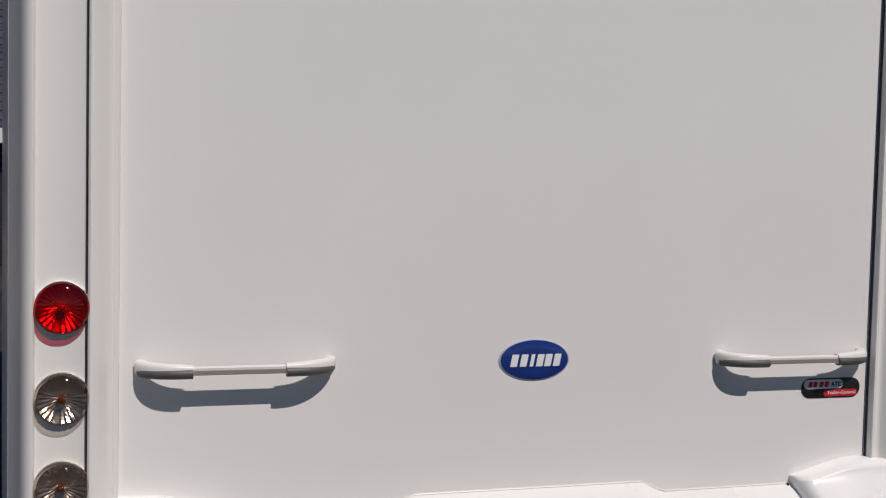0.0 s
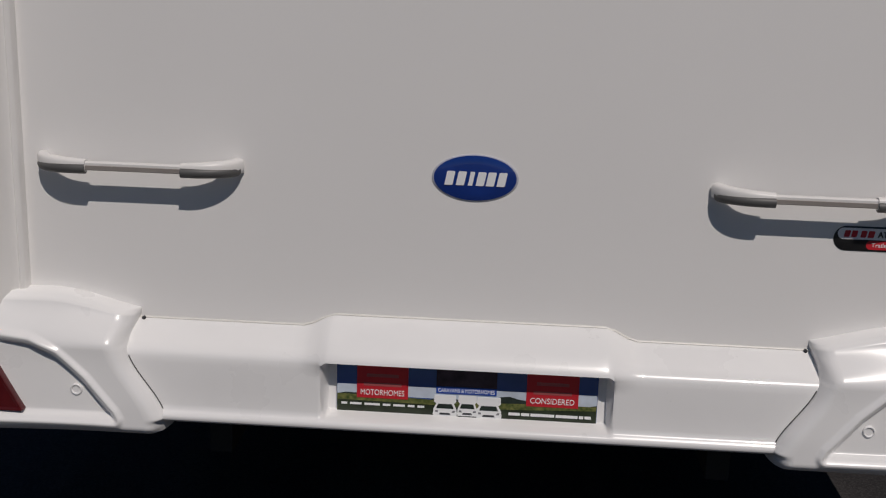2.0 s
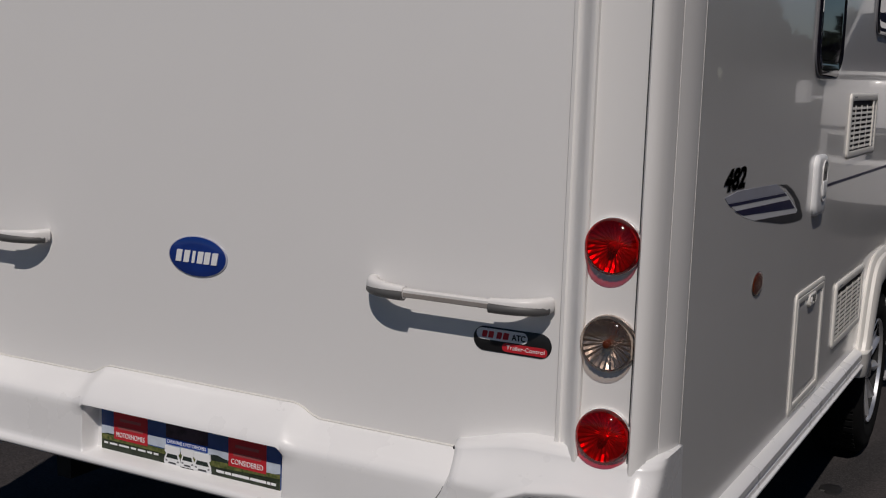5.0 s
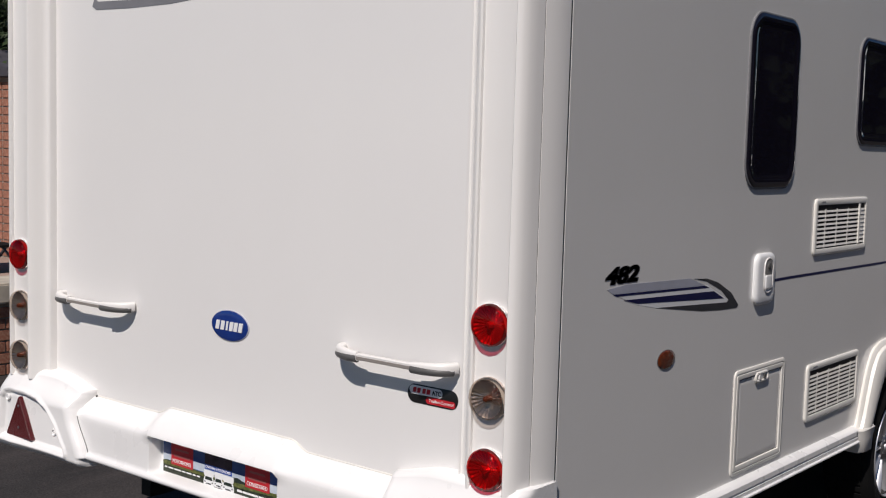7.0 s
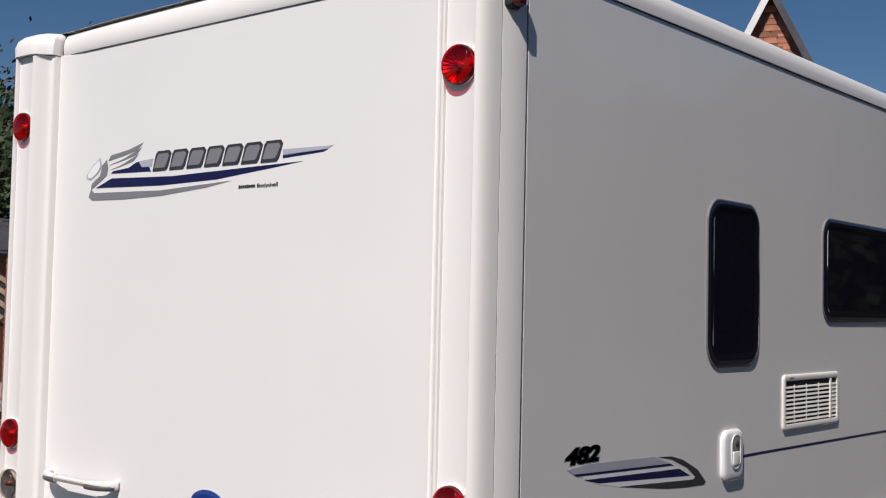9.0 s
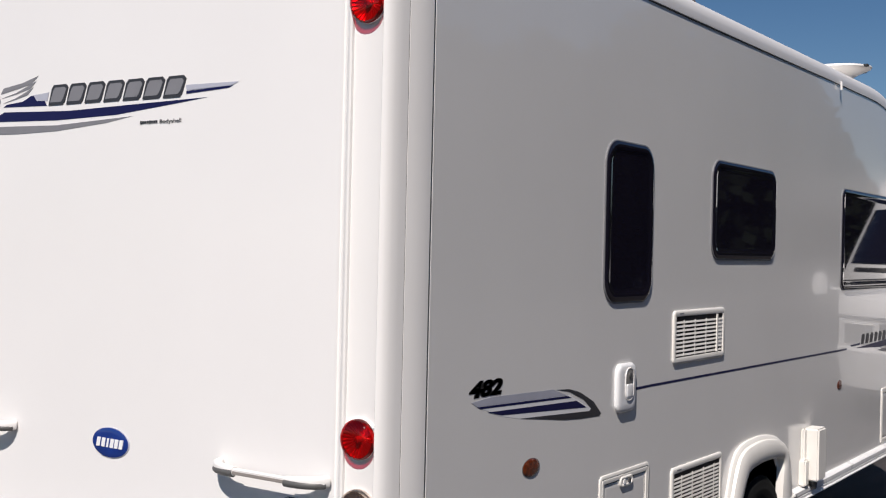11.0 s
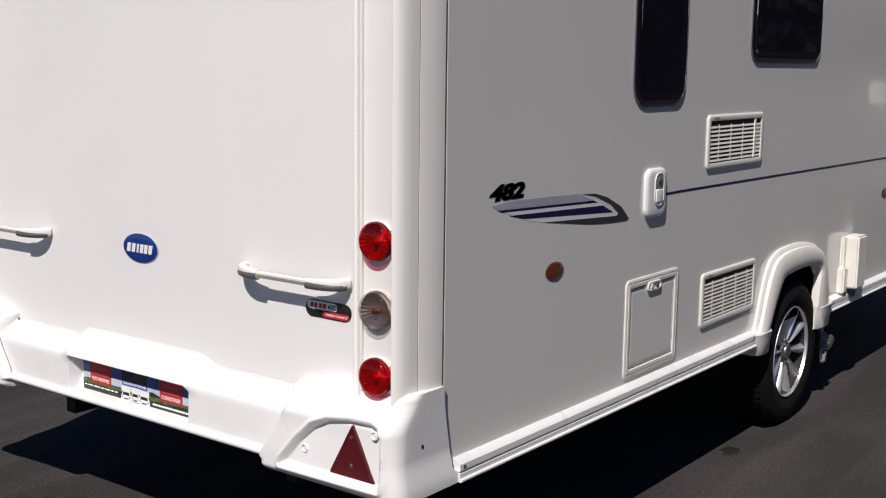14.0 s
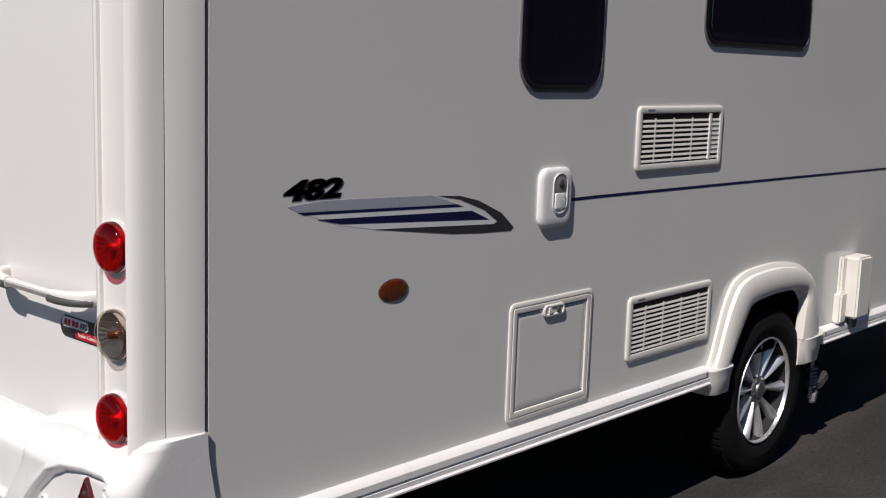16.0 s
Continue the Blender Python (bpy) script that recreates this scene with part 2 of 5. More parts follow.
# ---- ground ----
def ground():
    bm = bmesh.new()
    bmesh.ops.create_grid(bm, x_segments=60, y_segments=60, size=400)
    for v in bm.verts:
        v.co.z = 0.0
    return tagged(part("ground", bm, M_ASPHALT, sharp=80), "dark worn asphalt yard with faint dusty streaks", "ground", kind="structure")


ground()

# ---- caravan ----
caravan = empty("caravan")
tagged(caravan, "white single-axle touring caravan with navy and silver stripes", "caravan")

# plan outline of a corner post from the rear panel round to the side (right-hand)
POST = [(0.905, 0.012), (0.905, -0.021), (0.908, -0.025), (0.915, -0.026), (0.918, -0.023), (0.924, -0.023), (0.930, -0.027), (0.940, -0.038),
        (0.949, -0.050), (0.956, -0.057), (0.962, -0.058), (0.966, -0.055), (0.967, -0.047), (0.970, -0.045), (1.015, -0.046), (1.061, -0.045),
        (1.0655, -0.047), (1.067, -0.057), (1.071, -0.061), (1.0765, -0.0600), (1.0865, -0.051), (1.0940, -0.036), (1.0990, -0.014), (1.1022, 0.0088),
        (1.1008, 0.0090), (1.1008, 0.0112), (1.1028, 0.0114), (1.1076, 0.028), (1.1118, 0.046), (1.1150, 0.066), (1.1168, 0.084), (1.1172, 0.096), (1.1152, 0.097), (1.1152, 0.1015), (1.08, 0.1015), (1.08, 0.012)]
ZB, ZT = 0.700, 2.512
# the cap over it has no lamp channel
CAP = [(0.905, 0.012), (0.905, -0.028), (0.912, -0.033), (0.925, -0.040), (0.940, -0.050), (0.955, -0.0585), (0.970, -0.0615), (1.015, -0.0625), (1.055, -0.0625), (1.0725, -0.0610),
       (1.0840, -0.0545), (1.0930, -0.039), (1.0990, -0.014), (1.1028, 0.0114), (1.1076, 0.028), (1.1118, 0.046), (1.1150, 0.066), (1.1172, 0.1005), (1.08, 0.1015), (1.08, 0.012)]


def bow(x):
    """The rear comes back a little towards its far corner."""
    return -0.025 * (max(0.0, -x - 0.74) / 0.30) ** 2


def corner_post(side, name):
    bm = bmesh.new()
    zs = [ZB, 1.1, 1.5, 1.9, 2.3, ZT]
    pts, cap_pts = [o if side > 0 else [(-x - 0.013 - 0.020 * smooth(1.08, 1.10, x) * smooth(-0.035, 0.03, y), y - (0.010 + 0.020 * smooth(0.905, 0.955, x)) * (1 - smooth(0.0, 0.09, y))) for x, y in o] for o in (POST, CAP)]
    loft(bm, [[V(x, y, z) for x, y in pts] for z in zs], True, True, True)
    post = part(name, bm, M_POST, caravan, "glossy white moulded corner post")
    for x, y, wx, wy in ((1.1010, 0.0101, 0.0016, 0.0018), (1.1152, 0.0995, 0.0018, 0.0022), (0.9035, -0.004, 0.0022, 0.006)):
        if side < 0:
            x += 0.013
            if y < 0.05:
                continue
        bm = bmesh.new()
        box(bm, Matrix.Translation((side * x, y, (ZB + ZT) / 2)), wx, wy, ZT - ZB - 0.01)
        part("seam", bm, M_SEAMSHADE, post, "thin dark joint line")
    # dark strip added for the shade on the bead's wall
    bm = bmesh.new()
    gx, gy = (1.0632, -0.0463) if side > 0 else (-0.9822, -0.0763)
    box(bm, Matrix.Translation((gx, gy, (ZB + ZT) / 2)), 0.0036, 0.0022, ZT - ZB - 0.004)
    part("bead_shade", bm, M_SEAMSHADE, post, "thin dark strip for the shaded bead wall beside the lamp channel")
    if side > 0:
        bm = bmesh.new()
        pillow(bm, Matrix.Translation((1.100, 0.038, 2.432)) @ SIDE, 0.046, 0.082, 0.014, [(0, 0.0), (0, 0.020), (0.003, 0.026)])
        part("marker_lamp", bm, M_RUBBER, post, "small black side marker lamp high on the post")
        bm = bmesh.new()
        pillow(bm, Matrix.Translation((1.1262, 0.038, 2.432)) @ SIDE, 0.038, 0.072, 0.012, [(0, 0.0), (0, 0.012), (0.004, 0.020), (0.010, 0.022)])
        part("lens", bm, M_REFLECTOR, post, "dark red marker lens")
    # rounded end over the post, under the roof
    bm = bmesh.new()
    cx, cy = side * 0.97, 0.09
    loops = []
    for z, k, grow in ((ZT + 0.002, 1.0, 0.004), (2.548, 1.0, 0.005), (2.572, 0.97, 0.002), (2.590, 0.88, 0.0), (2.600, 0.70, 0.0), (2.603, 0.4, 0.0)):
        lp = []
        for x, y in cap_pts:
            d = V(x - cx, y - cy, 0)
            d = d * k + d.normalized() * grow
            d.x += side * 0.006 * k * smooth(1.09, 1.115, abs(x)) * smooth(2.512, 2.54, z)
            lp.append(V(cx + d.x, cy + d.y, z))
        loops.append(lp)
    loft(bm, loops, True, True, True)
    part("post_cap", bm, M_POST, post, "rounded white cap over the post")
    return post


corner_post(1, "corner_post")
corner_post(-1, "corner_post")


def rear_panel():
    bm = bmesh.new()
    xs = [-0.930 + 1.835 * i / 24 for i in range(25)]
    zs = [0.60 + (2.515 - 0.60) * i / 24 for i in range(25)]
    rows = [[V(x, -0.0015 * math.sin(math.pi * (x + 0.930) / 1.835) + bow(x), z) for x in xs] for z in zs]
    g = loft(bm, rows, False)
    back = [[V(x, 0.03, z) for x in (xs[0], xs[-1])] for z in (zs[0], zs[-1])]
    loft(bm, back, False)
    return part("rear_panel", bm, M_PANEL, caravan, "plain smooth white rear wall panel")


rear_panel()

# side outline (y, z): up the rear, along the roof, down the raked front, and back along the sill with the wheel opening
TOP = [(0.108, 2.520), (2.0, 2.522), (3.6, 2.530), (4.45, 2.530)] + bezier([(4.45, 2.53), (4.85, 2.53), (5.10, 2.47), (5.22, 2.30)], 8)[1:] \
    + [(5.30, 2.10), (5.42, 1.80), (5.55, 1.35), (5.65, 0.95), (5.70, 0.60), (5.70, 0.50)]
ARCH = [(2.99, 0.50)] + [(2.70 + 0.30 * math.cos(radians(a)), 0.48 + 0.26 * math.sin(radians(a))) for a in range(0, 181, 12)] + [(2.41, 0.50)]
OUTLINE = [(0.108, 0.47)] + TOP + [(5.70, 0.47)] + ARCH + [(2.0, 0.47)]


def side_wall(side):
    bm = bmesh.new()
    x0, x1 = side * 1.115, side * 1.085
    loft(bm, [[V(x0, y, z) for y, z in OUTLINE], [V(x1, y, z) for y, z in OUTLINE]], True, True, True)
    return part("side_wall", bm, M_SIDE, caravan, "glossy white flat aluminium side wall")


side_wall(1)
side_wall(-1)


def roof_and_front():
    path = [(0.0, 2.597), (0.06, 2.606), (1.0, 2.610), (2.0, 2.612), (3.6, 2.616), (4.45, 2.616)]
    path += bezier([(4.45, 2.616), (4.92, 2.616), (5.18, 2.54), (5.31, 2.34)], 10)[1:]
    cut = len(path)
    path += [(5.39, 2.13), (5.51, 1.82), (5.64, 1.37), (5.74, 0.96), (5.79, 0.60), (5.79, 0.45)]
    sec = [(1.1152, 0.088), (1.1178, 0.086), (1.1190, 0.060), (1.1150, 0.030), (1.098, 0.009), (1.06, 0.0), (0.6, -0.010), (0.0, -0.014)]
    sec = sec + [(-x, d) for x, d in sec[-2::-1]]
    loops = []
    for i, (y, z) in enumerate(path):
        a, b = path[max(0, i - 1)], path[min(len(path) - 1, i + 1)]
        t = V(0, b[0] - a[0], b[1] - a[1]).normalized()
        n = V(0, -t.z, t.y)
        loops.append([V(x, y, z) - n * d for x, d in sec])
    bm = bmesh.new()
    loft(bm, loops[:cut], False)
    part("roof", bm, M_POST, caravan, "white roof with rounded edges")
    bm = bmesh.new()
    loft(bm, loops[cut - 1:], False)
    part("front_panel", bm, M_POST, caravan, "white raked front panel")
    for s in (1, -1):
        bm = bmesh.new()
        pts = [V(s * 1.1152, y, z) for y, z in TOP]
        tube(bm, pts, 0.0036, 6)
        part("roof_seam", bm, M_SEAMSHADE, caravan, "dark sealant line under the roof edge")
    # rear header strip
    bm = bmesh.new()
    prof = [(0.02, 2.514), (-0.003, 2.514), (-0.005, 2.518), (-0.007, 2.545), (-0.003, 2.572), (0.012, 2.592), (0.04, 2.602), (0.08, 2.604)]
    loft(bm, [[V(x, y, z + 0.012 * (1 - (x / 0.91) ** 2) * smooth(2.53, 2.6, z)) for y, z in prof] for x in (-0.905, -0.6, -0.3, 0, 0.3, 0.6, 0.905)], False)
    part("roof_header", bm, M_POST, caravan, "white strip across the top of the rear")
    bm = bmesh.new()
    box(bm, Matrix.Translation((0, -0.0022, 2.5128)), 1.80, 0.004, 0.0022)
    part("roof_seam", bm, M_SEAMSHADE, caravan)


roof_and_front()


def underbody():
    bm = bmesh.new()
    box(bm, Matrix.Translation((0, 2.9, 0.455)), 1.66, 5.55, 0.05)
    part("floor_pan", bm, M_UNDER, caravan, "black underfloor")
    for s in (1, -1):
        bm = bmesh.new()
        box(bm, Matrix.Translation((s * 0.55, 2.6, 0.38)), 0.05, 5.0, 0.10)
        part("chassis_rail", bm, M_UNDER, caravan, "dark chassis rail")
        bm = bmesh.new()
        m = Matrix.Translation((s * 0.72, 0.55, 0.36)) @ Matrix.Rotation(radians(62), 4, "X")
        box(bm, m, 0.045, 0.03, 0.42, 0.004)
        part("corner_steady", bm, M_UNDER, caravan, "folded dark corner steady")
    bm = bmesh.new()
    tube(bm, [V(-0.95, 2.68, 0.325), V(0.95, 2.68, 0.325)], 0.05, 12)
    part("axle", bm, M_UNDER, caravan)


underbody()


# ---- bumper ----
def bumper():
    xs = sorted({round(-0.72 + 1.44 * i / 80, 4) for i in range(81)} | {s * q for s in (1, -1) for q in (0.281, 0.285, 0.289, 0.293, 0.297, 0.301, 0.305)})
    rows = []
    for x in xs:
        a = abs(x)
        c = 1 - smooth(0.275, 0.345, a)         # raised middle of the top edge
        r = 1 - smooth(0.284, 0.298, a)         # number plate recess
        zt = 0.668 + 0.026 * c
        pr = [(0.006, zt + 0.004), (-0.006, zt + 0.003), (-0.014, zt - 0.004),
              (-0.050 - 0.006 * c, zt - 0.032 + 0.004 * c), (-0.066 - 0.010 * c, 0.628 + 0.012 * c), (-0.072 - 0.014 * c, 0.621 + 0.008 * c),
              (-0.075 - 0.013 * c, 0.613 + 0.008 * r)]
        low = [(-0.076, 0.600, -0.034, 0.617), (-0.077, 0.580, -0.032, 0.600), (-0.078, 0.55, -0.034, 0.55), (-0.079, 0.512, -0.038, 0.506),
               (-0.080, 0.503, -0.060, 0.500)]
        pr += [(y0 + (y1 - y0) * r, z0 + (z1 - z0) * r) for y0, z0, y1, z1 in low]
        pr += [(-0.084, 0.498), (-0.091, 0.493), (-0.092, 0.484), (-0.087, 0.478), (-0.04, 0.474), (0.02, 0.474)]
        rows.append([V(x, y, z) for y, z in pr])
    bm = bmesh.new()
    loft(bm, rows, False)
    return part("bumper", bm, M_BUMPER, caravan, "white moulded rear bumper with plate recess", sharp=60)


bumper()
bm = bmesh.new()
tube(bm, [V(x, -0.0035 + bow(x), 0.673 + 0.026 * (1 - smooth(0.275, 0.345, abs(x)))) for x in [-0.69 + 1.38 * i / 60 for i in range(61)]], 0.0022, 6)
part("sealant_bead", bm, M_CREAM, caravan, "thin cream sealant bead along the bumper")
for s in (1, -1):
    bm = bmesh.new()
    disc(bm, at_rear(s * 0.681, 0.672, -0.006), [(0.004, -0.002), (0.004, 0.003), (0.002, 0.004)], 8)
    part("screw", bm, M_SEAMSHADE, caravan, "small dark screw at the bumper's end")

POCKET = [(0.716, 0.484), (0.722, 0.497), (0.780, 0.566), (0.835, 0.616), (0.885, 0.640), (0.960, 0.651), (1.035, 0.653), (1.058, 0.646), (1.070, 0.624), (1.074, 0.512), (1.068, 0.488)]


def inside(pts, x, y):
    """Signed distance to an outline, positive inside."""
    best, odd = 1e9, False
    for (ax, ay), (bx, by) in zip(pts, pts[1:] + pts[:1]):
        ex, ey, px, py = bx - ax, by - ay, x - ax, y - ay
        t = max(0, min(1, (px * ex + py * ey) / (ex * ex + ey * ey)))
        best = min(best, math.hypot(px - ex * t, py - ey * t))
        if (ay > y) != (by > y) and x < (bx - ax) * (y - ay) / (by - ay) + ax:
            odd = not odd
    return best if odd else -best


def face_depth(z):
    """How far the bumper's face stands out at this height."""
    steps = ((0.474, 0.02), (0.484, 0.091), (0.498, 0.083), (0.503, 0.079), (0.58, 0.076), (0.613, 0.074), (0.628, 0.065), (0.636, 0.049), (0.664, 0.014), (0.672, 0.004))
    for (a, p), (b, q) in zip(steps, steps[1:]):
        if z <= b:
            return p + (q - p) * max(0.0, z - a) / (b - a)
    return 0.004


def end_cap(side):
    """The moulded bumper end, from its slanted inner edge round the corner to the side."""
    zs = [0.452, 0.455, 0.460, 0.466] + [0.472 + 0.00275 * i for i in range(90)] + [0.722, 0.727, 0.730, 0.732]
    rows = []
    for z in zs:
        # how far the moulding stands out from the body at this height
        o = 0.113 - 0.006 * smooth(0.5, 0.62, z)
        o -= 0.054 * smooth(0.630, 0.727, z) + 0.016 * smooth(0.716, 0.7315, z)
        o -= 0.014 * (1 - smooth(0.450, 0.466, z))
        o = -0.004 if z > 0.7315 else o
        xi = 0.616 + 0.084 * smooth(0.47, 0.64, z) - 0.012 * smooth(0.645, 0.72, z)
        xo, yb = (1.110 if z > 0.7315 else 1.124 + 0.014 * (1 - smooth(0.46, 0.56, z))), -o
        # the inner edge rises from the bumper's face in a rounded shoulder
        d0 = min(face_depth(z if z < 0.64 else 0.64 + (z - 0.64) * 0.543), o * 0.95)
        pts = [(xi - 0.004, 0.012 - d0)]
        for i in range(6):
            a = radians(15 * i)
            pts.append((xi + 0.034 * (1 - math.cos(a)), -d0 - (o - d0) * math.sin(a)))
        rad = 0.050
        x0, x1 = xi + 0.036, xo - rad
        for i in range(151):
            pts.append((x0 + (x1 - x0) * i / 150, yb))
        for i in range(1, 9):
            a = radians(90 * i / 8)
            pts.append((x1 + rad * math.sin(a), yb + rad * (1 - math.cos(a))))
        ye = 0.100 + 0.028 * (1 - smooth(0.50, 0.72, z)) + 0.047 * (1 - smooth(0.462, 0.498, z))
        for i in range(1, 7):
            pts.append((xo, yb + rad + (ye - yb - rad) * i / 6))
        pts.append((1.112, ye + 0.002))
        row = []
        for x, y in pts:
            d = inside(POCKET, x, z) if -0.2 < y < yb + 0.03 else -1
            if d > -0.03:
                y += 0.016 * smooth(-0.002, 0.010, d) - 0.007 * (smooth(-0.022, -0.010, d) - smooth(-0.010, 0.0, d))
            zt = 0.690 + 0.042 * smooth(0.645, 0.87, x)
            if side < 0:
                y += bow(-min(x, 1.0))
            row.append(V(side * x - (0.014 * smooth(0.8, 1.05, x) if side < 0 else 0), y, z if z < 0.64 else 0.64 + (z - 0.64) * (zt - 0.64) / 0.092))
        rows.append(row)
    bm = bmesh.new()
    g = loft(bm, rows, False)
    bm.faces.new(g[0])
    cap = part("bumper_end", bm, M_BUMPER, caravan, "white moulded bumper end with lamp pocket", sharp=70)
    bm = bmesh.new()
    line = []
    for i in range(14):
        z = 0.502 + 0.0085 * i
        line.append(V(side * (0.6148 + 0.084 * smooth(0.47, 0.64, z)), -face_depth(z) - 0.0018, z))
    tube(bm, line, 0.0010, 6)
    part("joint", bm, M_SEAMSHADE, cap, "thin dark joint against the bumper")
    return cap


CAPS = {s: end_cap(s) for s in (1, -1)}


def triangle(side):
    cap = CAPS[side]
    cx, cy = (0.970, -0.093) if side > 0 else (-0.983, -0.1135)
    m = at_rear(cx, 0.0, cy)
    def tri(k, cz=0.546):
        base = [(-0.082, 0.494), (0.082, 0.494), (0.0, 0.642)]
        out = []
        for (ax, ay), (px, py), (nx, ny) in zip(base, base[-1:] + base[:-1], base[1:] + base[:1]):
            for q in (0.06, 0.025):
                out.append((ax + (px - ax) * q, ay + (py - ay) * q))
            for q in (0.025, 0.06):
                out.append((ax + (nx - ax) * q, ay + (ny - ay) * q))
        return [(x * k, cz + (y - cz) * k) for x, y in out]
    bm = bmesh.new()
    loft(bm, [[m @ V(x, y, h) for x, y in tri(k)] for k, h in ((1.0, -0.018), (1.0, 0.004), (0.965, 0.007), (0.90, 0.007), (0.87, 0.0062), (0.80, 0.0062))], True, True, True)
    t = part("triangle_reflector", bm, M_REFLECTOR, caravan, "dark red triangular reflector")
    for z in (0.530, 0.606):
        bm = bmesh.new()
        disc(bm, at_rear(cx, z, cy - 0.0072), [(0.005, 0), (0.005, 0.002), (0.003, 0.003)], 12)
        part("rivet", bm, M_STEEL, t)
    for x, z in ((0.797, 0.541), (1.046, 0.626)):
        bm = bmesh.new()
        disc(bm, at_rear(side * x - (0.014 * smooth(0.8, 1.05, x) if side < 0 else 0), z, -0.096 + (bow(-min(x, 1.0)) if side < 0 else 0)), [(0.0125, -0.004), (0.0125, 0.002), (0.0105, 0.004), (0.009, 0.0035), (0.008, 0.001)], 20)
        part("screw_cap", bm, M_BUMPER, cap, "round white screw cap")
    bm = bmesh.new()
    disc(bm, Matrix.Translation((1.1245 if side > 0 else -1.1385, 0.005, 0.588)) @ Matrix.Rotation(radians(90 * side), 4, "Y"), [(0.005, -0.003), (0.005, 0.001)], 12)
    part("screw_hole", bm, M_SEAMSHADE, cap, "small dark screw hole")


triangle(1)
triangle(-1)


# ---- lamps ----
def tail_lamp(x, z, lens):
    m = at_rear(x, z, -0.046 if x > 0 else -0.075)
    bm = bmesh.new()
    disc(bm, m, [(0.0530, 0.0), (0.0535, 0.002), (0.0530, 0.006), (0.0522, 0.0075)], 40, cap=False)
    lampob = part("tail_lamp", bm, M_BOWL if lens is M_RED else M_MIRROR, caravan, "round red domed tail lamp" if lens is M_RED else "round smoky clear domed lamp")
    # shallow dished reflector with radial flutes
    bm = bmesh.new()
    rng = random.Random(int(z * 1000))
    rings = []
    for k in range(7):
        r = 0.008 + 0.0395 * k / 6
        up = 0.0012 + 0.0135 * (r / 0.0475) ** 2.0
        flute = 0.0015 * r / 0.0475
        rings.append([bm.verts.new(m @ V(r * math.cos(2 * math.pi * i / 52), r * math.sin(2 * math.pi * i / 52), up + (flute if i % 2 else 0.0) + rng.uniform(0, 0.0007))) for i in range(52)])
    for a, b in zip(rings, rings[1:]):
        for i in range(52):
            j = (i + 1) % 52
            bm.faces.new((a[i], a[j], b[j], b[i]))
    bm.faces.new(rings[0])
    part("reflector", bm, M_BOWL if lens is M_RED else M_MIRROR, lampob, "fluted silvered reflector", flat=True)
    bm = bmesh.new()
    disc(bm, m, [(0.009, 0.003), (0.0085, 0.016), (0.0065, 0.022), (0.002, 0.024)], 20)
    part("bulb", bm, M_AMBER if lens is M_CLEAR else M_BOWL, lampob, "bulb behind the lens")
    bm = bmesh.new()
    prof = [(0.0525, 0.003), (0.0524, 0.014), (0.0512, 0.0200), (0.0475, 0.0252), (0.0405, 0.0294), (0.0310, 0.0322), (0.0200, 0.0338), (0.0080, 0.0345)]
    disc(bm, m, prof, 40)
    part("lens", bm, lens, lampob, "red domed lens" if lens is M_RED else "clear domed lens")
    return lampob


for s in (1, -1):
    for z, ln in ((2.243, M_RED), (1.127, M_RED), (0.946, M_CLEAR), (0.769, M_RED if s > 0 else M_CLEAR)):
        tail_lamp(1.016 if s > 0 else -1.028, z if s > 0 else z + 0.008, ln)


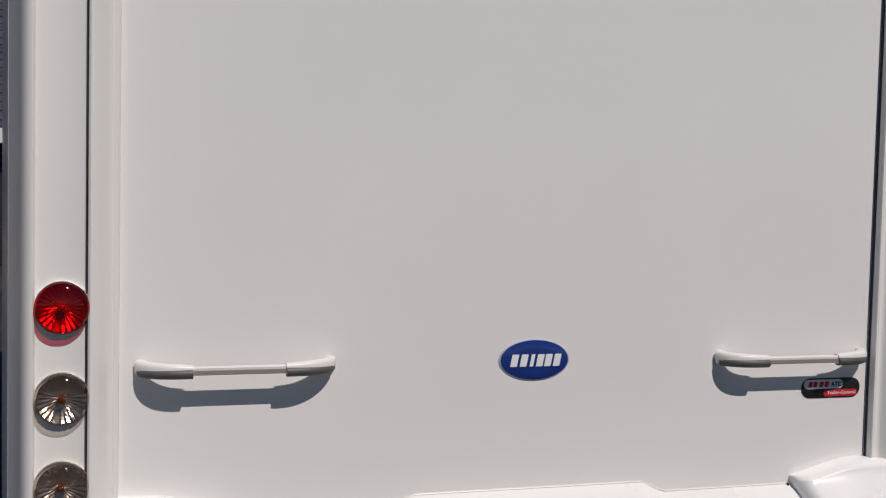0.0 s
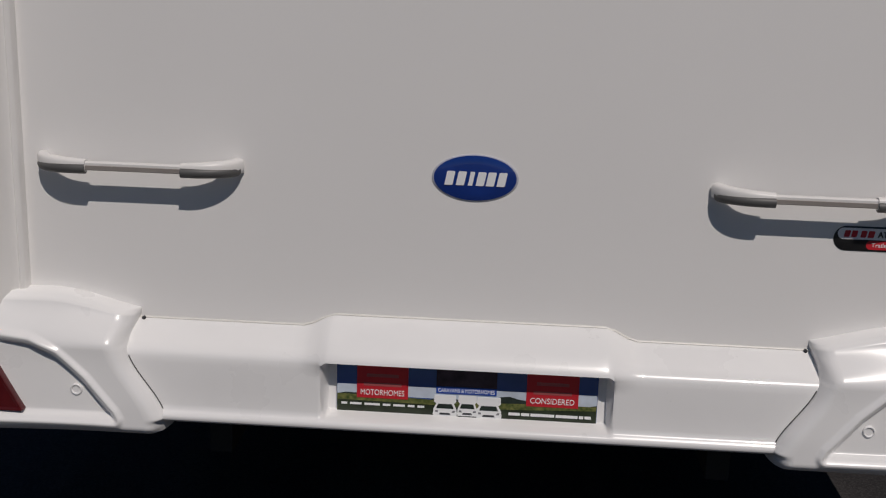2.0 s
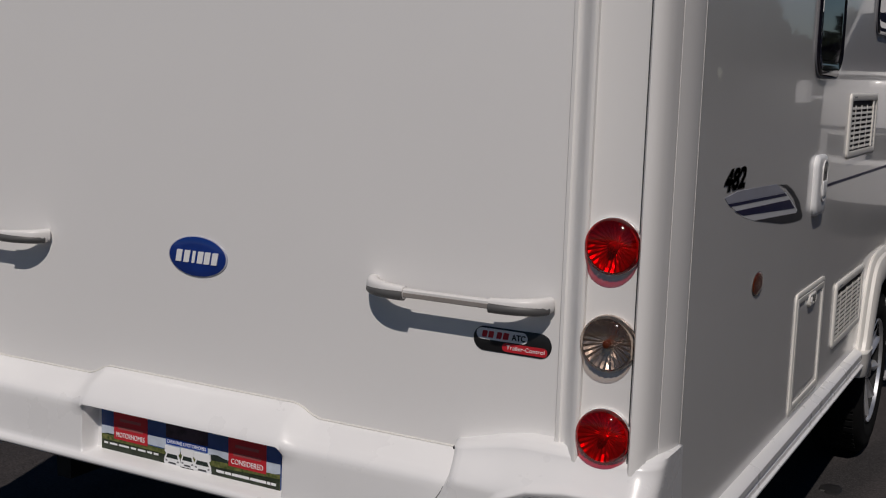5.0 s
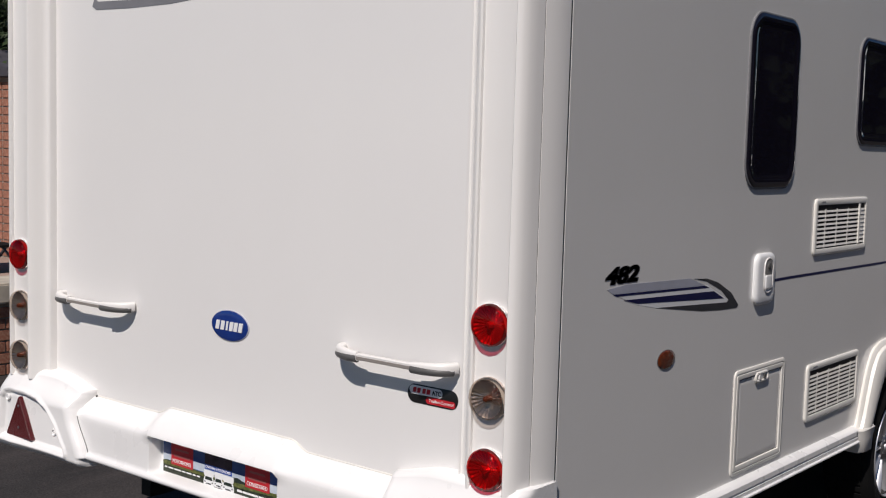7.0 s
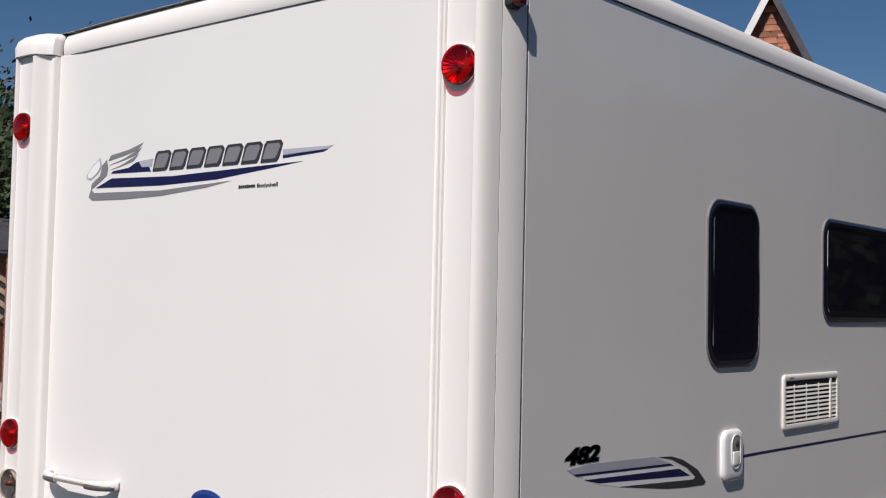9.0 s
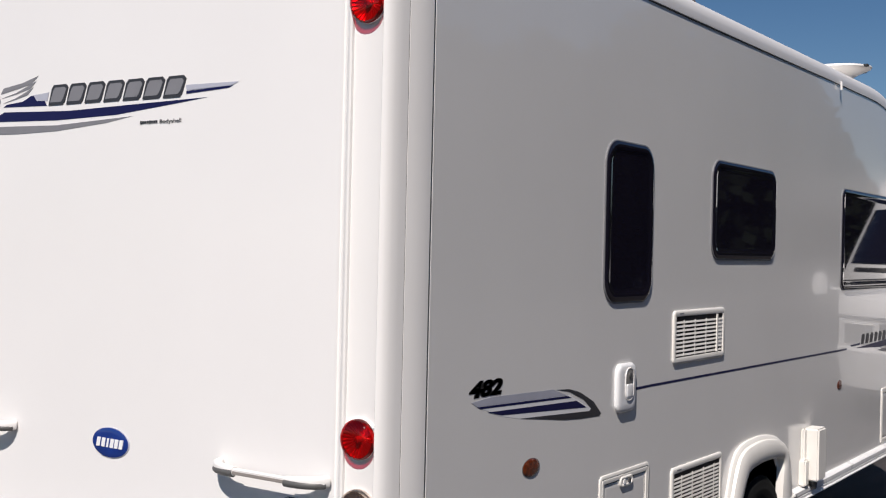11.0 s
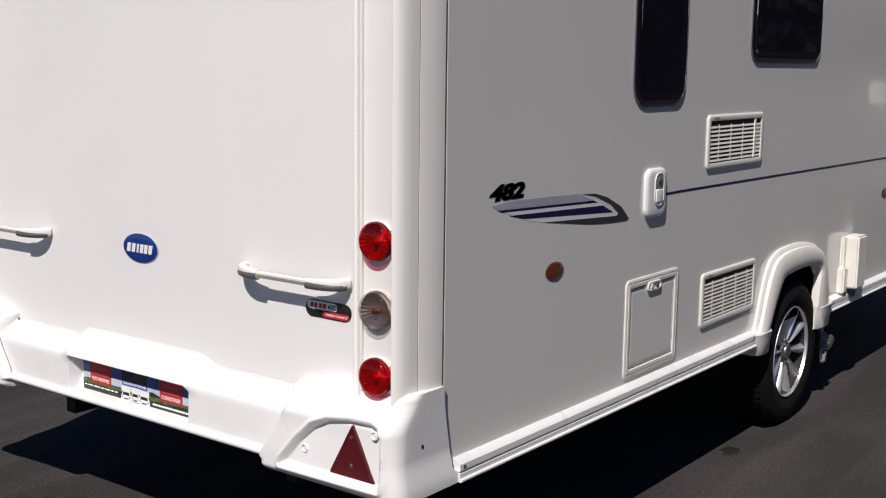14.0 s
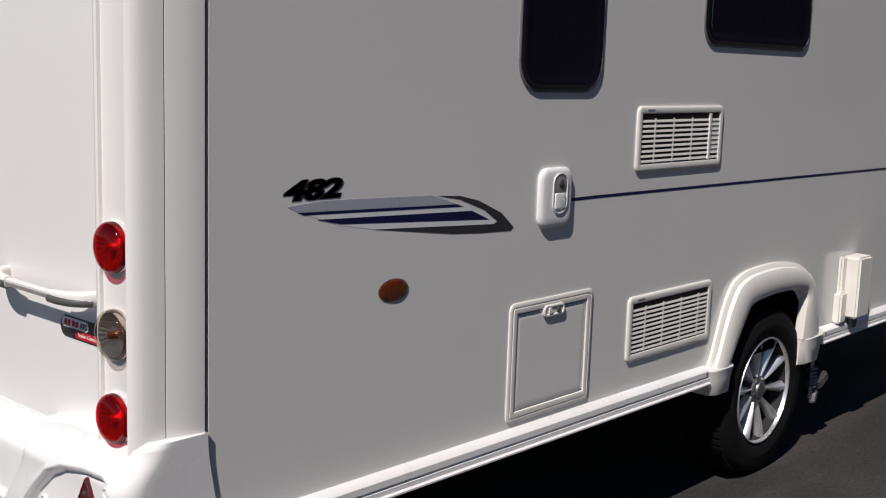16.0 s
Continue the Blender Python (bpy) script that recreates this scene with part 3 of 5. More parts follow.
# ---- grab handles ----
def grab_handle(x):
    z = 0.990 if x > 0 else 0.999
    def path(a, b, n):
        out = []
        for i in range(n + 1):
            u = a + (b - a) * i / n
            e = min(1.0, (0.198 - abs(u)) / 0.085)
            out.append(V(x + u, -0.004 - 0.050 * math.sqrt(max(0, 1 - (1 - e) ** 2)) + bow(x + u), z))
        return out
    def bar(pts, ry, rz):
        bm = bmesh.new()
        loops = []
        for i, p in enumerate(pts):
            d = (pts[min(i + 1, len(pts) - 1)] - pts[max(i - 1, 0)]).normalized()
            nrm = V(0, 0, 1).cross(d)
            loops.append([p + nrm * ry * math.cos(2 * math.pi * k / 14) + V(0, 0, 1) * rz * math.sin(2 * math.pi * k / 14) for k in range(14)])
        loft(bm, loops, True, True, True)
        return bm
    def shaped(pts, grow):
        """End piece, deeper and taller where it meets the wall."""
        bm = bmesh.new()
        loops = []
        for i, p in enumerate(pts):
            q = 1 - i / (len(pts) - 1)
            d = (pts[min(i + 1, len(pts) - 1)] - pts[max(i - 1, 0)]).normalized()
            nrm = V(0, 0, 1).cross(d)
            ry, rz, lift = 0.0112 + 0.002 * q, 0.0125 + grow * q, 0.003 * q
            ring = []
            for k in range(18):
                a = 2 * math.pi * k / 18
                c, e = math.cos(a), math.sin(a)
                ring.append(p + nrm * ry * math.copysign(abs(c) ** 0.7, c) + V(0, 0, 1) * (lift + rz * math.copysign(abs(e) ** 0.7, e)))
            loops.append(ring)
        loft(bm, loops, True, True, True)
        return bm
    bm = bmesh.new()
    ends = path(-0.115, 0.115, 4)
    loft(bm, [[p + V(0, yy, zz) for yy, zz in ((-0.0075, -0.004), (-0.0075, 0.006), (-0.005, 0.0085), (0.006, 0.0085), (0.008, 0.006), (0.008, -0.007), (-0.005, -0.0085))] for p in ends], True, True, True)
    h = part("grab_handle", bm, M_GREYCAP, caravan, "pale bar grab handle with dark inlaid grip")
    bm = bmesh.new()
    loft(bm, [[p + V(0, yy, zz) for yy, zz in ((-0.0040, -0.0092), (-0.0088, -0.0070), (-0.0088, 0.0006), (-0.0072, 0.0016))] for p in ends], True, True, True)
    part("bar_inlay", bm, M_TAUPE, h, "taupe grip strip along the bar")
    for s in (1, -1):
        part("handle_end", shaped(path(s * 0.200, s * 0.096, 14), 0.0035), M_GREYCAP, h, "curved pale plastic handle end")
        bm = bar([p + V(0, -0.0036, -0.0052) for p in path(s * 0.197, s * 0.0965, 14)], 0.0124, 0.0112)
        part("grip_insert", bm, M_DARKGREY, h, "dark grey inset along the handle end")
    return h


grab_handle(-0.676)
grab_handle(0.676)


# ---- windows and openings of the side ----
def side_window(y0, y1, z0, z1, r):
    m = at_side((y0 + y1) / 2, (z0 + z1) / 2)
    w, h = y1 - y0, z1 - z0
    bm = bmesh.new()
    pillow(bm, m, w, h, r, [(0, 0.0), (0.0, 0.004), (0.002, 0.0052), (0.006, 0.0052), (0.009, 0.003)], cap=False)
    win = part("side_window", bm, M_SEALGREY, caravan, "dark tinted acrylic caravan window with rounded corners")
    bm = bmesh.new()
    pillow(bm, m, w - 0.010, h - 0.010, r - 0.005,
           [(0.0, 0.001), (0.0005, 0.0050), (0.004, 0.0078), (0.010, 0.0094), (0.018, 0.0098), (0.026, 0.0093), (0.034, 0.0077), (0.040, 0.0071), (0.046, 0.0070), (0.056, 0.0070), (0.10, 0.0070)], seg=10)
    part("pane", bm, M_ACRYLIC, win, "dark glossy acrylic pane")
    return win


M_SEALGREY = mat("grey_window_seal", (0.16, 0.16, 0.17), 0.45, vary=0.08, scale=20)
side_window(1.105, 1.492, 1.445, 2.003, 0.085)
side_window(2.055, 2.832, 1.598, 2.006, 0.075)
big = side_window(3.90, 4.975, 1.445, 1.992, 0.055)
bm = bmesh.new()
for k in range(3):
    box(bm, at_side(4.44, 1.462 + 0.018 * k, 1.1255), 0.93, 0.006, 0.006, 0.001)
part("hinge_rail", bm, M_RUBBER, big, "black ribbed rail along the bottom")


def vent(y0, y1, z0, z1, rows, end_panel):
    w, h = y1 - y0, z1 - z0
    cy, cz = (y0 + y1) / 2, (z0 + z1) / 2
    m = at_side(cy, cz)
    bm = bmesh.new()
    pillow(bm, m, w, h, 0.020, [(0, 0.0), (0.0, 0.0042), (0.003, 0.0072), (0.008, 0.0082), (0.020, 0.0080), (0.0225, 0.0070), (0.024, -0.012)], cap=False)
    v = part("fridge_vent", bm, M_CREAM, caravan, "cream plastic louvred vent grille")
    # flat dark sheet stands in for the shaded depth behind the slats
    bm = bmesh.new()
    box(bm, m @ Matrix.Translation((0, 0, 0.0004)), w - 0.046, h - 0.046, 0.002)
    part("backing", bm, M_VENTDARK, v, "dark sheet for the shaded vent interior")
    iw, ih = w - 0.049, h - 0.049
    # slats start lower, so the dark sheet shows as the top lip's shadow
    pitch = (ih - 0.014) / rows
    for k in range(rows):
        z = ih / 2 - 0.014 - pitch * (k + 0.5)
        bm = bmesh.new()
        box(bm, m @ Matrix.Translation((0, z, 0.0038)) @ Matrix.Rotation(radians(-16), 4, "X"), iw, pitch * 0.52, 0.0018, 0.0004)
        part("slat", bm, M_CREAM, v)
    bars = (1.795, 1.905, 2.018) if end_panel else (1.805, 1.912, 2.024, 2.136)
    for b in bars:
        bm = bmesh.new()
        box(bm, m @ Matrix.Translation((b - cy, -0.006, 0.0041)), 0.006, ih - 0.014, 0.0030, 0.0004)
        part("rib", bm, M_CREAM, v)
    if end_panel:
        bm = bmesh.new()
        box(bm, m @ Matrix.Translation((2.131 - cy, 0, 0.0058)), 0.013, ih, 0.006, 0.001)
        part("rib", bm, M_CREAM, v)
        bm = bmesh.new()
        box(bm, m @ Matrix.Translation((2.166 - cy, -0.002, 0.0030)), 0.056, ih * 0.72, 0.0022, 0.0005)
        part("latch_panel", bm, M_CREAM, v)
    bm = bmesh.new()
    box(bm, m @ Matrix.Translation((-0.37 * w, h / 2 - 0.012, 0.0083)), 0.04, 0.005, 0.001)
    part("maker_mark", bm, M_GREYV, v)
    return v


# dark brown with the shade of the vent put into the colour
M_VENTDARK = mat("vent_shadow_colour", (0.024, 0.018, 0.016), 0.7, vary=0.2, scale=50)
vent(1.694, 2.218, 1.203, 1.405, 9, True)
vent(1.704, 2.222, 0.600, 0.810, 10, False)


def hatch(y0, y1, z0, z1):
    w, h = y1 - y0, z1 - z0
    m = at_side((y0 + y1) / 2, (z0 + z1) / 2)
    bm = bmesh.new()
    pillow(bm, m, w, h, 0.022, [(0, 0.0), (0.0, 0.0032), (0.003, 0.005), (0.011, 0.005), (0.0125, 0.002), (0.0145, 0.002), (0.016, 0.0055), (0.027, 0.0065),
                                (0.030, 0.0055), (0.032, 0.001)], cap=False)
    hob = part("locker_hatch", bm, M_CREAM, caravan, "white locker hatch with cream frame")
    bm = bmesh.new()
    pillow(bm, m, w - 0.061, h - 0.061, 0.008, [(0, 0.0003), (0.0, 0.0012), (0.001, 0.0013)])
    part("seal", bm, M_SEAMSHADE, hob, "thin dark seal round the hatch door")
    bm = bmesh.new()
    pillow(bm, m, w - 0.068, h - 0.068, 0.006, [(0, 0.0004), (0.0, 0.0016), (0.001, 0.0020), (0.02, 0.0020)])
    part("door", bm, M_SIDE, hob, "flat white hatch door")
    bm = bmesh.new()
    lw = min(0.10, w * 0.42)
    pillow(bm, m @ Matrix.Translation((0, h / 2 - 0.040, 0)), lw, 0.036, 0.016, [(0, 0.001), (0, 0.007), (0.003, 0.010), (0.007, 0.010), (0.009, 0.007)])
    part("latch", bm, M_CREAM, hob, "cream latch with key slots")
    for k in (-1, 1):
        bm = bmesh.new()
        pillow(bm, m @ Matrix.Translation((k * lw * 0.2, h / 2 - 0.040, 0.0068)), lw * 0.16, 0.018, 0.006, [(0, 0), (0, 0.004), (0.001, 0.005)])
        part("key_slot", bm, M_DARKGREY if k > 0 else M_GREYCAP, hob)
    return hob


hatch(1.112, 1.506, 0.525, 0.868)
hatch(4.83, 5.24, 0.508, 0.842)
hatch(5.335, 5.66, 0.545, 0.928)


def inlet_box():
    m = at_side(1.288, 1.153)
    bm = bmesh.new()
    pillow(bm, m, 0.148, 0.168, 0.034, [(0, 0), (0, 0.007), (0.004, 0.012), (0.012, 0.0145), (0.030, 0.015)])
    b = part("water_inlet", bm, M_WHITEV, caravan, "white rounded flap box with key lock")
    n = m @ Matrix.Translation((0.010, 0.012, 0.0155))
    bm = bmesh.new()
    pillow(bm, n, 0.070, 0.116, 0.032, [(0, 0), (0.001, 0.003), (0.004, 0.003), (0.006, -0.002)])
    part("flap", bm, M_GREYCAP, b, "raised pale grey flap")
    # raised plate, its darker grey standing for the recess's shadow
    bm = bmesh.new()
    pillow(bm, n @ Matrix.Translation((0.001, 0.022, 0.0)), 0.056, 0.060, 0.027, [(0, 0), (0.0, 0.0015), (0.002, 0.002)])
    part("finger_recess", bm, M_RECESS, b, "finger recess with its shadow as a darker grey")
    bm = bmesh.new()
    disc(bm, n @ Matrix.Translation((0.0, 0.030, 0.0015)), [(0.010, 0), (0.010, 0.003), (0.008, 0.004), (0.004, 0.004)], 18)
    part("key_lock", bm, M_DARKGREY, b, "small dark key lock")
    bm = bmesh.new()
    pillow(bm, n @ Matrix.Translation((0.0, -0.022, 0.0)), 0.050, 0.048, 0.008, [(0, 0), (0.002, 0.004), (0.006, 0.005)])
    part("pull_tab", bm, M_WHITEV, b)


# pale plastic darkened to the tone of its shaded recess
M_RECESS = mat("recess_shade_grey", (0.22, 0.21, 0.20), 0.5, vary=0.06, scale=20)
inlet_box()


def side_reflector(y, z, material, words, k=1.0):
    bm = bmesh.new()
    disc(bm, at_side(y, z), [(0.034, 0), (0.0343, 0.001), (0.033, 0.0026), (0.028, 0.0040), (0.018, 0.0048), (0.008, 0.0050)], 30, sx=1.45 * k, sy=0.80 * k)
    r = part("side_marker", bm, material, caravan, words)
    bm = bmesh.new()
    disc(bm, at_side(y, z), [(0.0358, -0.001), (0.0358, 0.0015)], 30, sx=1.45 * k, sy=0.80 * k)
    part("base_gasket", bm, M_DARKGREY, r)


side_reflector(0.655, 0.966, M_AMBER, "oval amber side marker")
side_reflector(3.937, 0.939, M_AMBER, "small oval amber side marker", 0.9)


def socket_box():
    s = empty("socket_box", caravan)
    s["label"] = "cream plastic box beside the wheel"
    for nm, y0, y1, x1, z0, z1 in (("back_plate", 3.285, 3.33, 1.134, 0.535, 0.780), ("housing", 3.325, 3.455, 1.192, 0.520, 0.778), ("side_block", 3.262, 3.322, 1.150, 0.500, 0.632)):
        bm = bmesh.new()
        box(bm, Matrix.Translation(((1.113 + x1) / 2, (y0 + y1) / 2, (z0 + z1) / 2)), x1 - 1.113, y1 - y0, z1 - z0, 0.008)
        part(nm, bm, M_CREAM, s)
    bm = bmesh.new()
    tube(bm, [V(1.145, 3.39, 0.53), V(1.15, 3.39, 0.495), V(1.155, 3.40, 0.475)], [0.022, 0.020, 0.010], 10)
    part("outlet", bm, M_DARKGREY, s, "dark outlet stub")


socket_box()


# ---- sill, wheel arch and wheel ----
def sill(side, y0, y1, dz):
    prof = [(1.100, 0.536), (1.118, 0.534), (1.138, 0.520), (1.143, 0.512), (1.1435, 0.486), (1.139, 0.481), (1.139, 0.476), (1.143, 0.472), (1.1425, 0.452),
            (1.150, 0.447), (1.150, 0.440), (1.146, 0.436), (1.10, 0.434)]
    n = max(2, int((y1 - y0) / 0.25))
    bm = bmesh.new()
    loft(bm, [[V(side * x, y0 + (y1 - y0) * i / n, 0.448 + (z - 0.434) * 0.65 + dz(y0 + (y1 - y0) * i / n)) for x, z in prof] for i in range(n + 1)], True, True, True)
    ob = part("sill_rail", bm, M_BUMPER, caravan, "white ribbed sill rail along the bottom edge")
    for y in (y0 + 0.02, y1 - 0.02):
        bm = bmesh.new()
        disc(bm, at_side(y, 0.490 + dz(y), 1.1425) if side > 0 else at_side(y, 0.490 + dz(y), -1.1425), [(0.006, -0.002), (0.006, 0.002), (0.003, 0.003)], 10)
        part("screw", bm, M_STEEL, ob)


for s in (1, -1):
    sill(s, 0.150, 2.21, lambda y: -0.005 * (y - 0.5))
    sill(s, 3.13, 5.72, lambda y: -0.012)


def wheel_arch(side):
    outer = [(2.222, 0.490), (2.247, 0.530), (2.308, 0.685), (2.356, 0.762), (2.410, 0.796), (2.50, 0.814), (2.67, 0.819), (2.82, 0.805),
             (2.908, 0.784), (2.972, 0.752), (3.022, 0.710), (3.053, 0.664), (3.084, 0.590), (3.112, 0.490)]
    inner = [(2.345, 0.490), (2.372, 0.535), (2.412, 0.597), (2.466, 0.672), (2.497, 0.691), (2.56, 0.699), (2.65, 0.705), (2.79, 0.703),
             (2.890, 0.694), (2.930, 0.683), (2.943, 0.655), (2.937, 0.620), (2.927, 0.550), (2.920, 0.490)]

    def curve(pts):
        out = []
        for i in range(len(pts) - 1):
            q = [V(*pts[max(0, min(len(pts) - 1, i + k))]) for k in (-1, 0, 1, 2)]
            for j in range(4):
                t = j / 4
                out.append(0.5 * (2 * q[1] + (q[2] - q[0]) * t + (2 * q[0] - 5 * q[1] + 4 * q[2] - q[3]) * t * t + (3 * q[1] - q[0] - 3 * q[2] + q[3]) * t ** 3))
        return out + [V(*pts[-1])]
    secs = [(0.0, 1.112), (0.0, 1.124), (0.10, 1.133), (0.14, 1.134), (0.17, 1.146), (0.30, 1.154), (0.62, 1.158), (0.86, 1.155), (0.97, 1.149), (1.0, 1.138), (1.0, 1.07)]
    loops = []
    for (oy, oz), (iy, iz) in zip(curve(outer), curve(inner)):
        loops.append([V(side * x, oy + (iy - oy) * k, oz + (iz - oz) * k) for k, x in secs])
    bm = bmesh.new()
    loft(bm, loops, False)
    arch = part("wheel_arch", bm, M_CREAM, caravan, "cream moulded wheel arch surround")
    for y0, y1, tip, zb in ((2.196, 2.365, 0.02, 0.395), (2.922, 3.114, -0.040, 0.385)):
        bm = bmesh.new()
        loops = []
        for z, e in ((0.492, 0.0), (0.487, 0.004), (0.45, 0.0), (zb + 0.005, 0.0), (zb, -0.004)):
            q = (0.492 - z) / (0.492 - zb)
            a0, a1 = (y0 + q * 0.03, y1 - q * 0.02) if tip > 0 else (y0, y1 + q * tip)
            xs = 1.156 + e
            loops.append([V(side * x, y, z) for x, y in ((1.07, a0), (xs - 0.018, a0), (xs - 0.003, a0 + 0.022), (xs, a0 + 0.05), (xs, a1 - 0.02), (xs - 0.010, a1), (1.07, a1))])
        loft(bm, loops, True, True, True)
        part("arch_foot", bm, M_CREAM, arch, "cream lower end of the wheel arch")
    bm = bmesh.new()
    loops = []
    for x in (1.085, 0.80):
        loops.append([V(side * x, 2.70 - 0.33 * math.cos(radians(a)), 0.46 + 0.30 * math.sin(radians(a))) for a in range(0, 181, 12)])
    loft(bm, loops, False)
    bm.faces.new([bm.verts.new(v) for v in loops[1]])
    part("wheel_well", bm, M_UNDER, arch, "black wheel well liner")


wheel_arch(1)
wheel_arch(-1)


def wheel(side):
    w = empty("wheel", caravan, (side * 1.036, 2.680, 0.325))
    w["label"] = "alloy wheel with ten polished spokes"
    m = Matrix.Translation((side * 1.036, 2.680, 0.325)) @ Matrix.Rotation(radians(90 * side), 4, "Y")
    bm = bmesh.new()
    prof = [(0.205, -0.085), (0.25, -0.095), (0.30, -0.092), (0.320, -0.075), (0.325, -0.05), (0.325, 0.05), (0.320, 0.073), (0.306, 0.088), (0.285, 0.094),
            (0.262, 0.095), (0.258, 0.0965), (0.25, 0.0955), (0.225, 0.092), (0.207, 0.083), (0.203, 0.07), (0.203, -0.085)]
    disc(bm, m, prof, 72, cap=False)
    part("tyre", bm, M_TYRE, w, "black road tyre with worn sidewall")
    bm = bmesh.new()
    for k in range(60):
        a = 2 * math.pi * k / 60
        for zz in (-0.052, 0.0, 0.052):
            box(bm, m @ Matrix.Rotation(a + zz, 4, "Z") @ Matrix.Translation((0.3255, 0, zz)), 0.004, 0.022, 0.036)
    part("tread", bm, M_TYRE, w, sharp=20)
    bm = bmesh.new()
    disc(bm, m, [(0.206, 0.070), (0.206, 0.087), (0.2035, 0.0905), (0.2005, 0.089), (0.196, 0.076)], 56, cap=False)
    rim = part("rim", bm, M_ALLOY, w, "polished alloy rim")
    # barrel coloured black for the shade seen between the spokes
    bm = bmesh.new()
    disc(bm, m, [(0.196, 0.0765), (0.182, 0.045), (0.175, -0.06)], 56, cap=False)
    part("barrel", bm, M_UNDER, rim, "inside of the rim, blackened for the shade between the spokes")
    bm = bmesh.new()
    disc(bm, m, [(0.176, -0.03), (0.05, -0.03)], 40)
    part("brake_drum", bm, M_UNDER, w, "dark brake drum")
    for k in range(10):
        r = m @ Matrix.Rotation(2 * math.pi * (k + 0.3) / 10, 4, "Z")
        bm = bmesh.new()
        secs = []
        for rad, hw, z in ((0.040, 0.010, 0.058), (0.08, 0.0115, 0.066), (0.13, 0.017, 0.074), (0.175, 0.022, 0.080), (0.195, 0.027, 0.081)):
            secs.append([r @ V(rad, y, zz) for y, zz in ((-hw, z - 0.034), (-hw * 0.85, z - 0.014), (-hw * 0.12, z), (hw * 0.12, z), (hw * 0.85, z - 0.014), (hw, z - 0.034))])
        loft(bm, secs, True, True, True)
        part("spoke", bm, M_ALLOY, w)
    bm = bmesh.new()
    disc(bm, m, [(0.052, 0.02), (0.052, 0.060), (0.046, 0.066), (0.032, 0.067), (0.030, 0.074), (0.026, 0.077), (0.010, 0.078)], 32)
    part("hub_cap", bm, M_STEEL, w, "round grey alloy hub cap")
    for k in range(5):
        bm = bmesh.new()
        disc(bm, m @ Matrix.Rotation(2 * math.pi * k / 5, 4, "Z") @ Matrix.Translation((0.042, 0, 0.064)), [(0.007, 0), (0.007, 0.006), (0.004, 0.007)], 6)
        part("wheel_bolt", bm, M_STEEL, w)


wheel(1)
wheel(-1)
bm = bmesh.new()
tube(bm, [V(1.10, 3.145, 0.46), V(1.10, 3.145, 0.20)], 0.010, 8)
for k in range(6):
    disc(bm, Matrix.Translation((1.10, 3.145, 0.25 + 0.015 * k)), [(0.020, -0.004), (0.024, 0.0), (0.020, 0.004)], 14, cap_start=True)
box(bm, Matrix.Translation((1.105, 3.21, 0.268)) @ Matrix.Rotation(radians(25), 4, "X"), 0.05, 0.085, 0.045, 0.008)
box(bm, Matrix.Translation((1.105, 3.165, 0.205)) @ Matrix.Rotation(radians(-20), 4, "X"), 0.03, 0.03, 0.06, 0.006)
part("shock_absorber", bm, M_STEEL, caravan, "bright steel jacking bracket behind the wheel")


# ---- lettering and stickers ----
def lettering(words, m, height, width, material, parent, depth=0.0006, lean=0.0, bold=0.0):
    c = bpy.data.curves.new("lettering", "FONT")
    c.body, c.size, c.extrude, c.align_x = words, height / 0.72, depth, "CENTER"
    c.shear, c.offset = lean, bold
    tmp = new("lettering_curve", c)
    bpy.context.view_layer.update()
    me = bpy.data.meshes.new_from_object(tmp.evaluated_get(bpy.context.evaluated_depsgraph_get()))
    bpy.data.objects.remove(tmp)
    bpy.data.curves.remove(c)
    xs = [v.co.x for v in me.vertices]
    k = width / (max(xs) - min(xs))
    cx = (max(xs) + min(xs)) / 2
    for v in me.vertices:
        v.co = m @ V((v.co.x - cx) * k, v.co.y, v.co.z)
    me.materials.clear()
    me.materials.append(material)
    ob = new("lettering", me)
    ob.parent = parent
    return ob


def slanted(x0, x1, z0, z1, lean, cut=0.2):
    w, h = x1 - x0, z1 - z0
    c = cut * w
    return [(x0, z0), (x1 - c, z0), (x1, z0 + c), (x1 + lean, z1 - c), (x1 + lean - c, z1), (x0 + lean + c, z1), (x0 + lean, z1 - c)]


# blue oval badge with plain pale bars
def oval_badge():
    m = at_rear(0.0, 0.997, 0.0)
    bm = bmesh.new()
    disc(bm, m, [(1.0, -0.001), (1.0, 0.003), (0.975, 0.0045), (0.955, 0.0046)], 64, sx=0.0865, sy=0.0475)
    b = part("maker_badge", bm, M_SILVER, caravan, "domed oval blue badge with silver rim")
    bm = bmesh.new()
    disc(bm, m, [(0.965, 0.001), (0.955, 0.0052), (0.85, 0.0068), (0.6, 0.008), (0.3, 0.0086), (0.1, 0.0088)], 64, sx=0.0865, sy=0.0475)
    part("enamel", bm, M_BLUE, b, "deep blue resin face")
    for k in range(6):
        w = 0.013 if k == 2 else 0.0205
        x = (-0.058, -0.035, -0.011, 0.0045, 0.0245, 0.046)[k]
        bm = bmesh.new()
        plate(bm, m, slanted(x - 0.003, x - 0.003 + w - 0.004, -0.0145, 0.0135, 0.005, 0.1), 0.004, 0.0096)
        part("mark", bm, M_WHITEV, b, flat=True)


oval_badge()


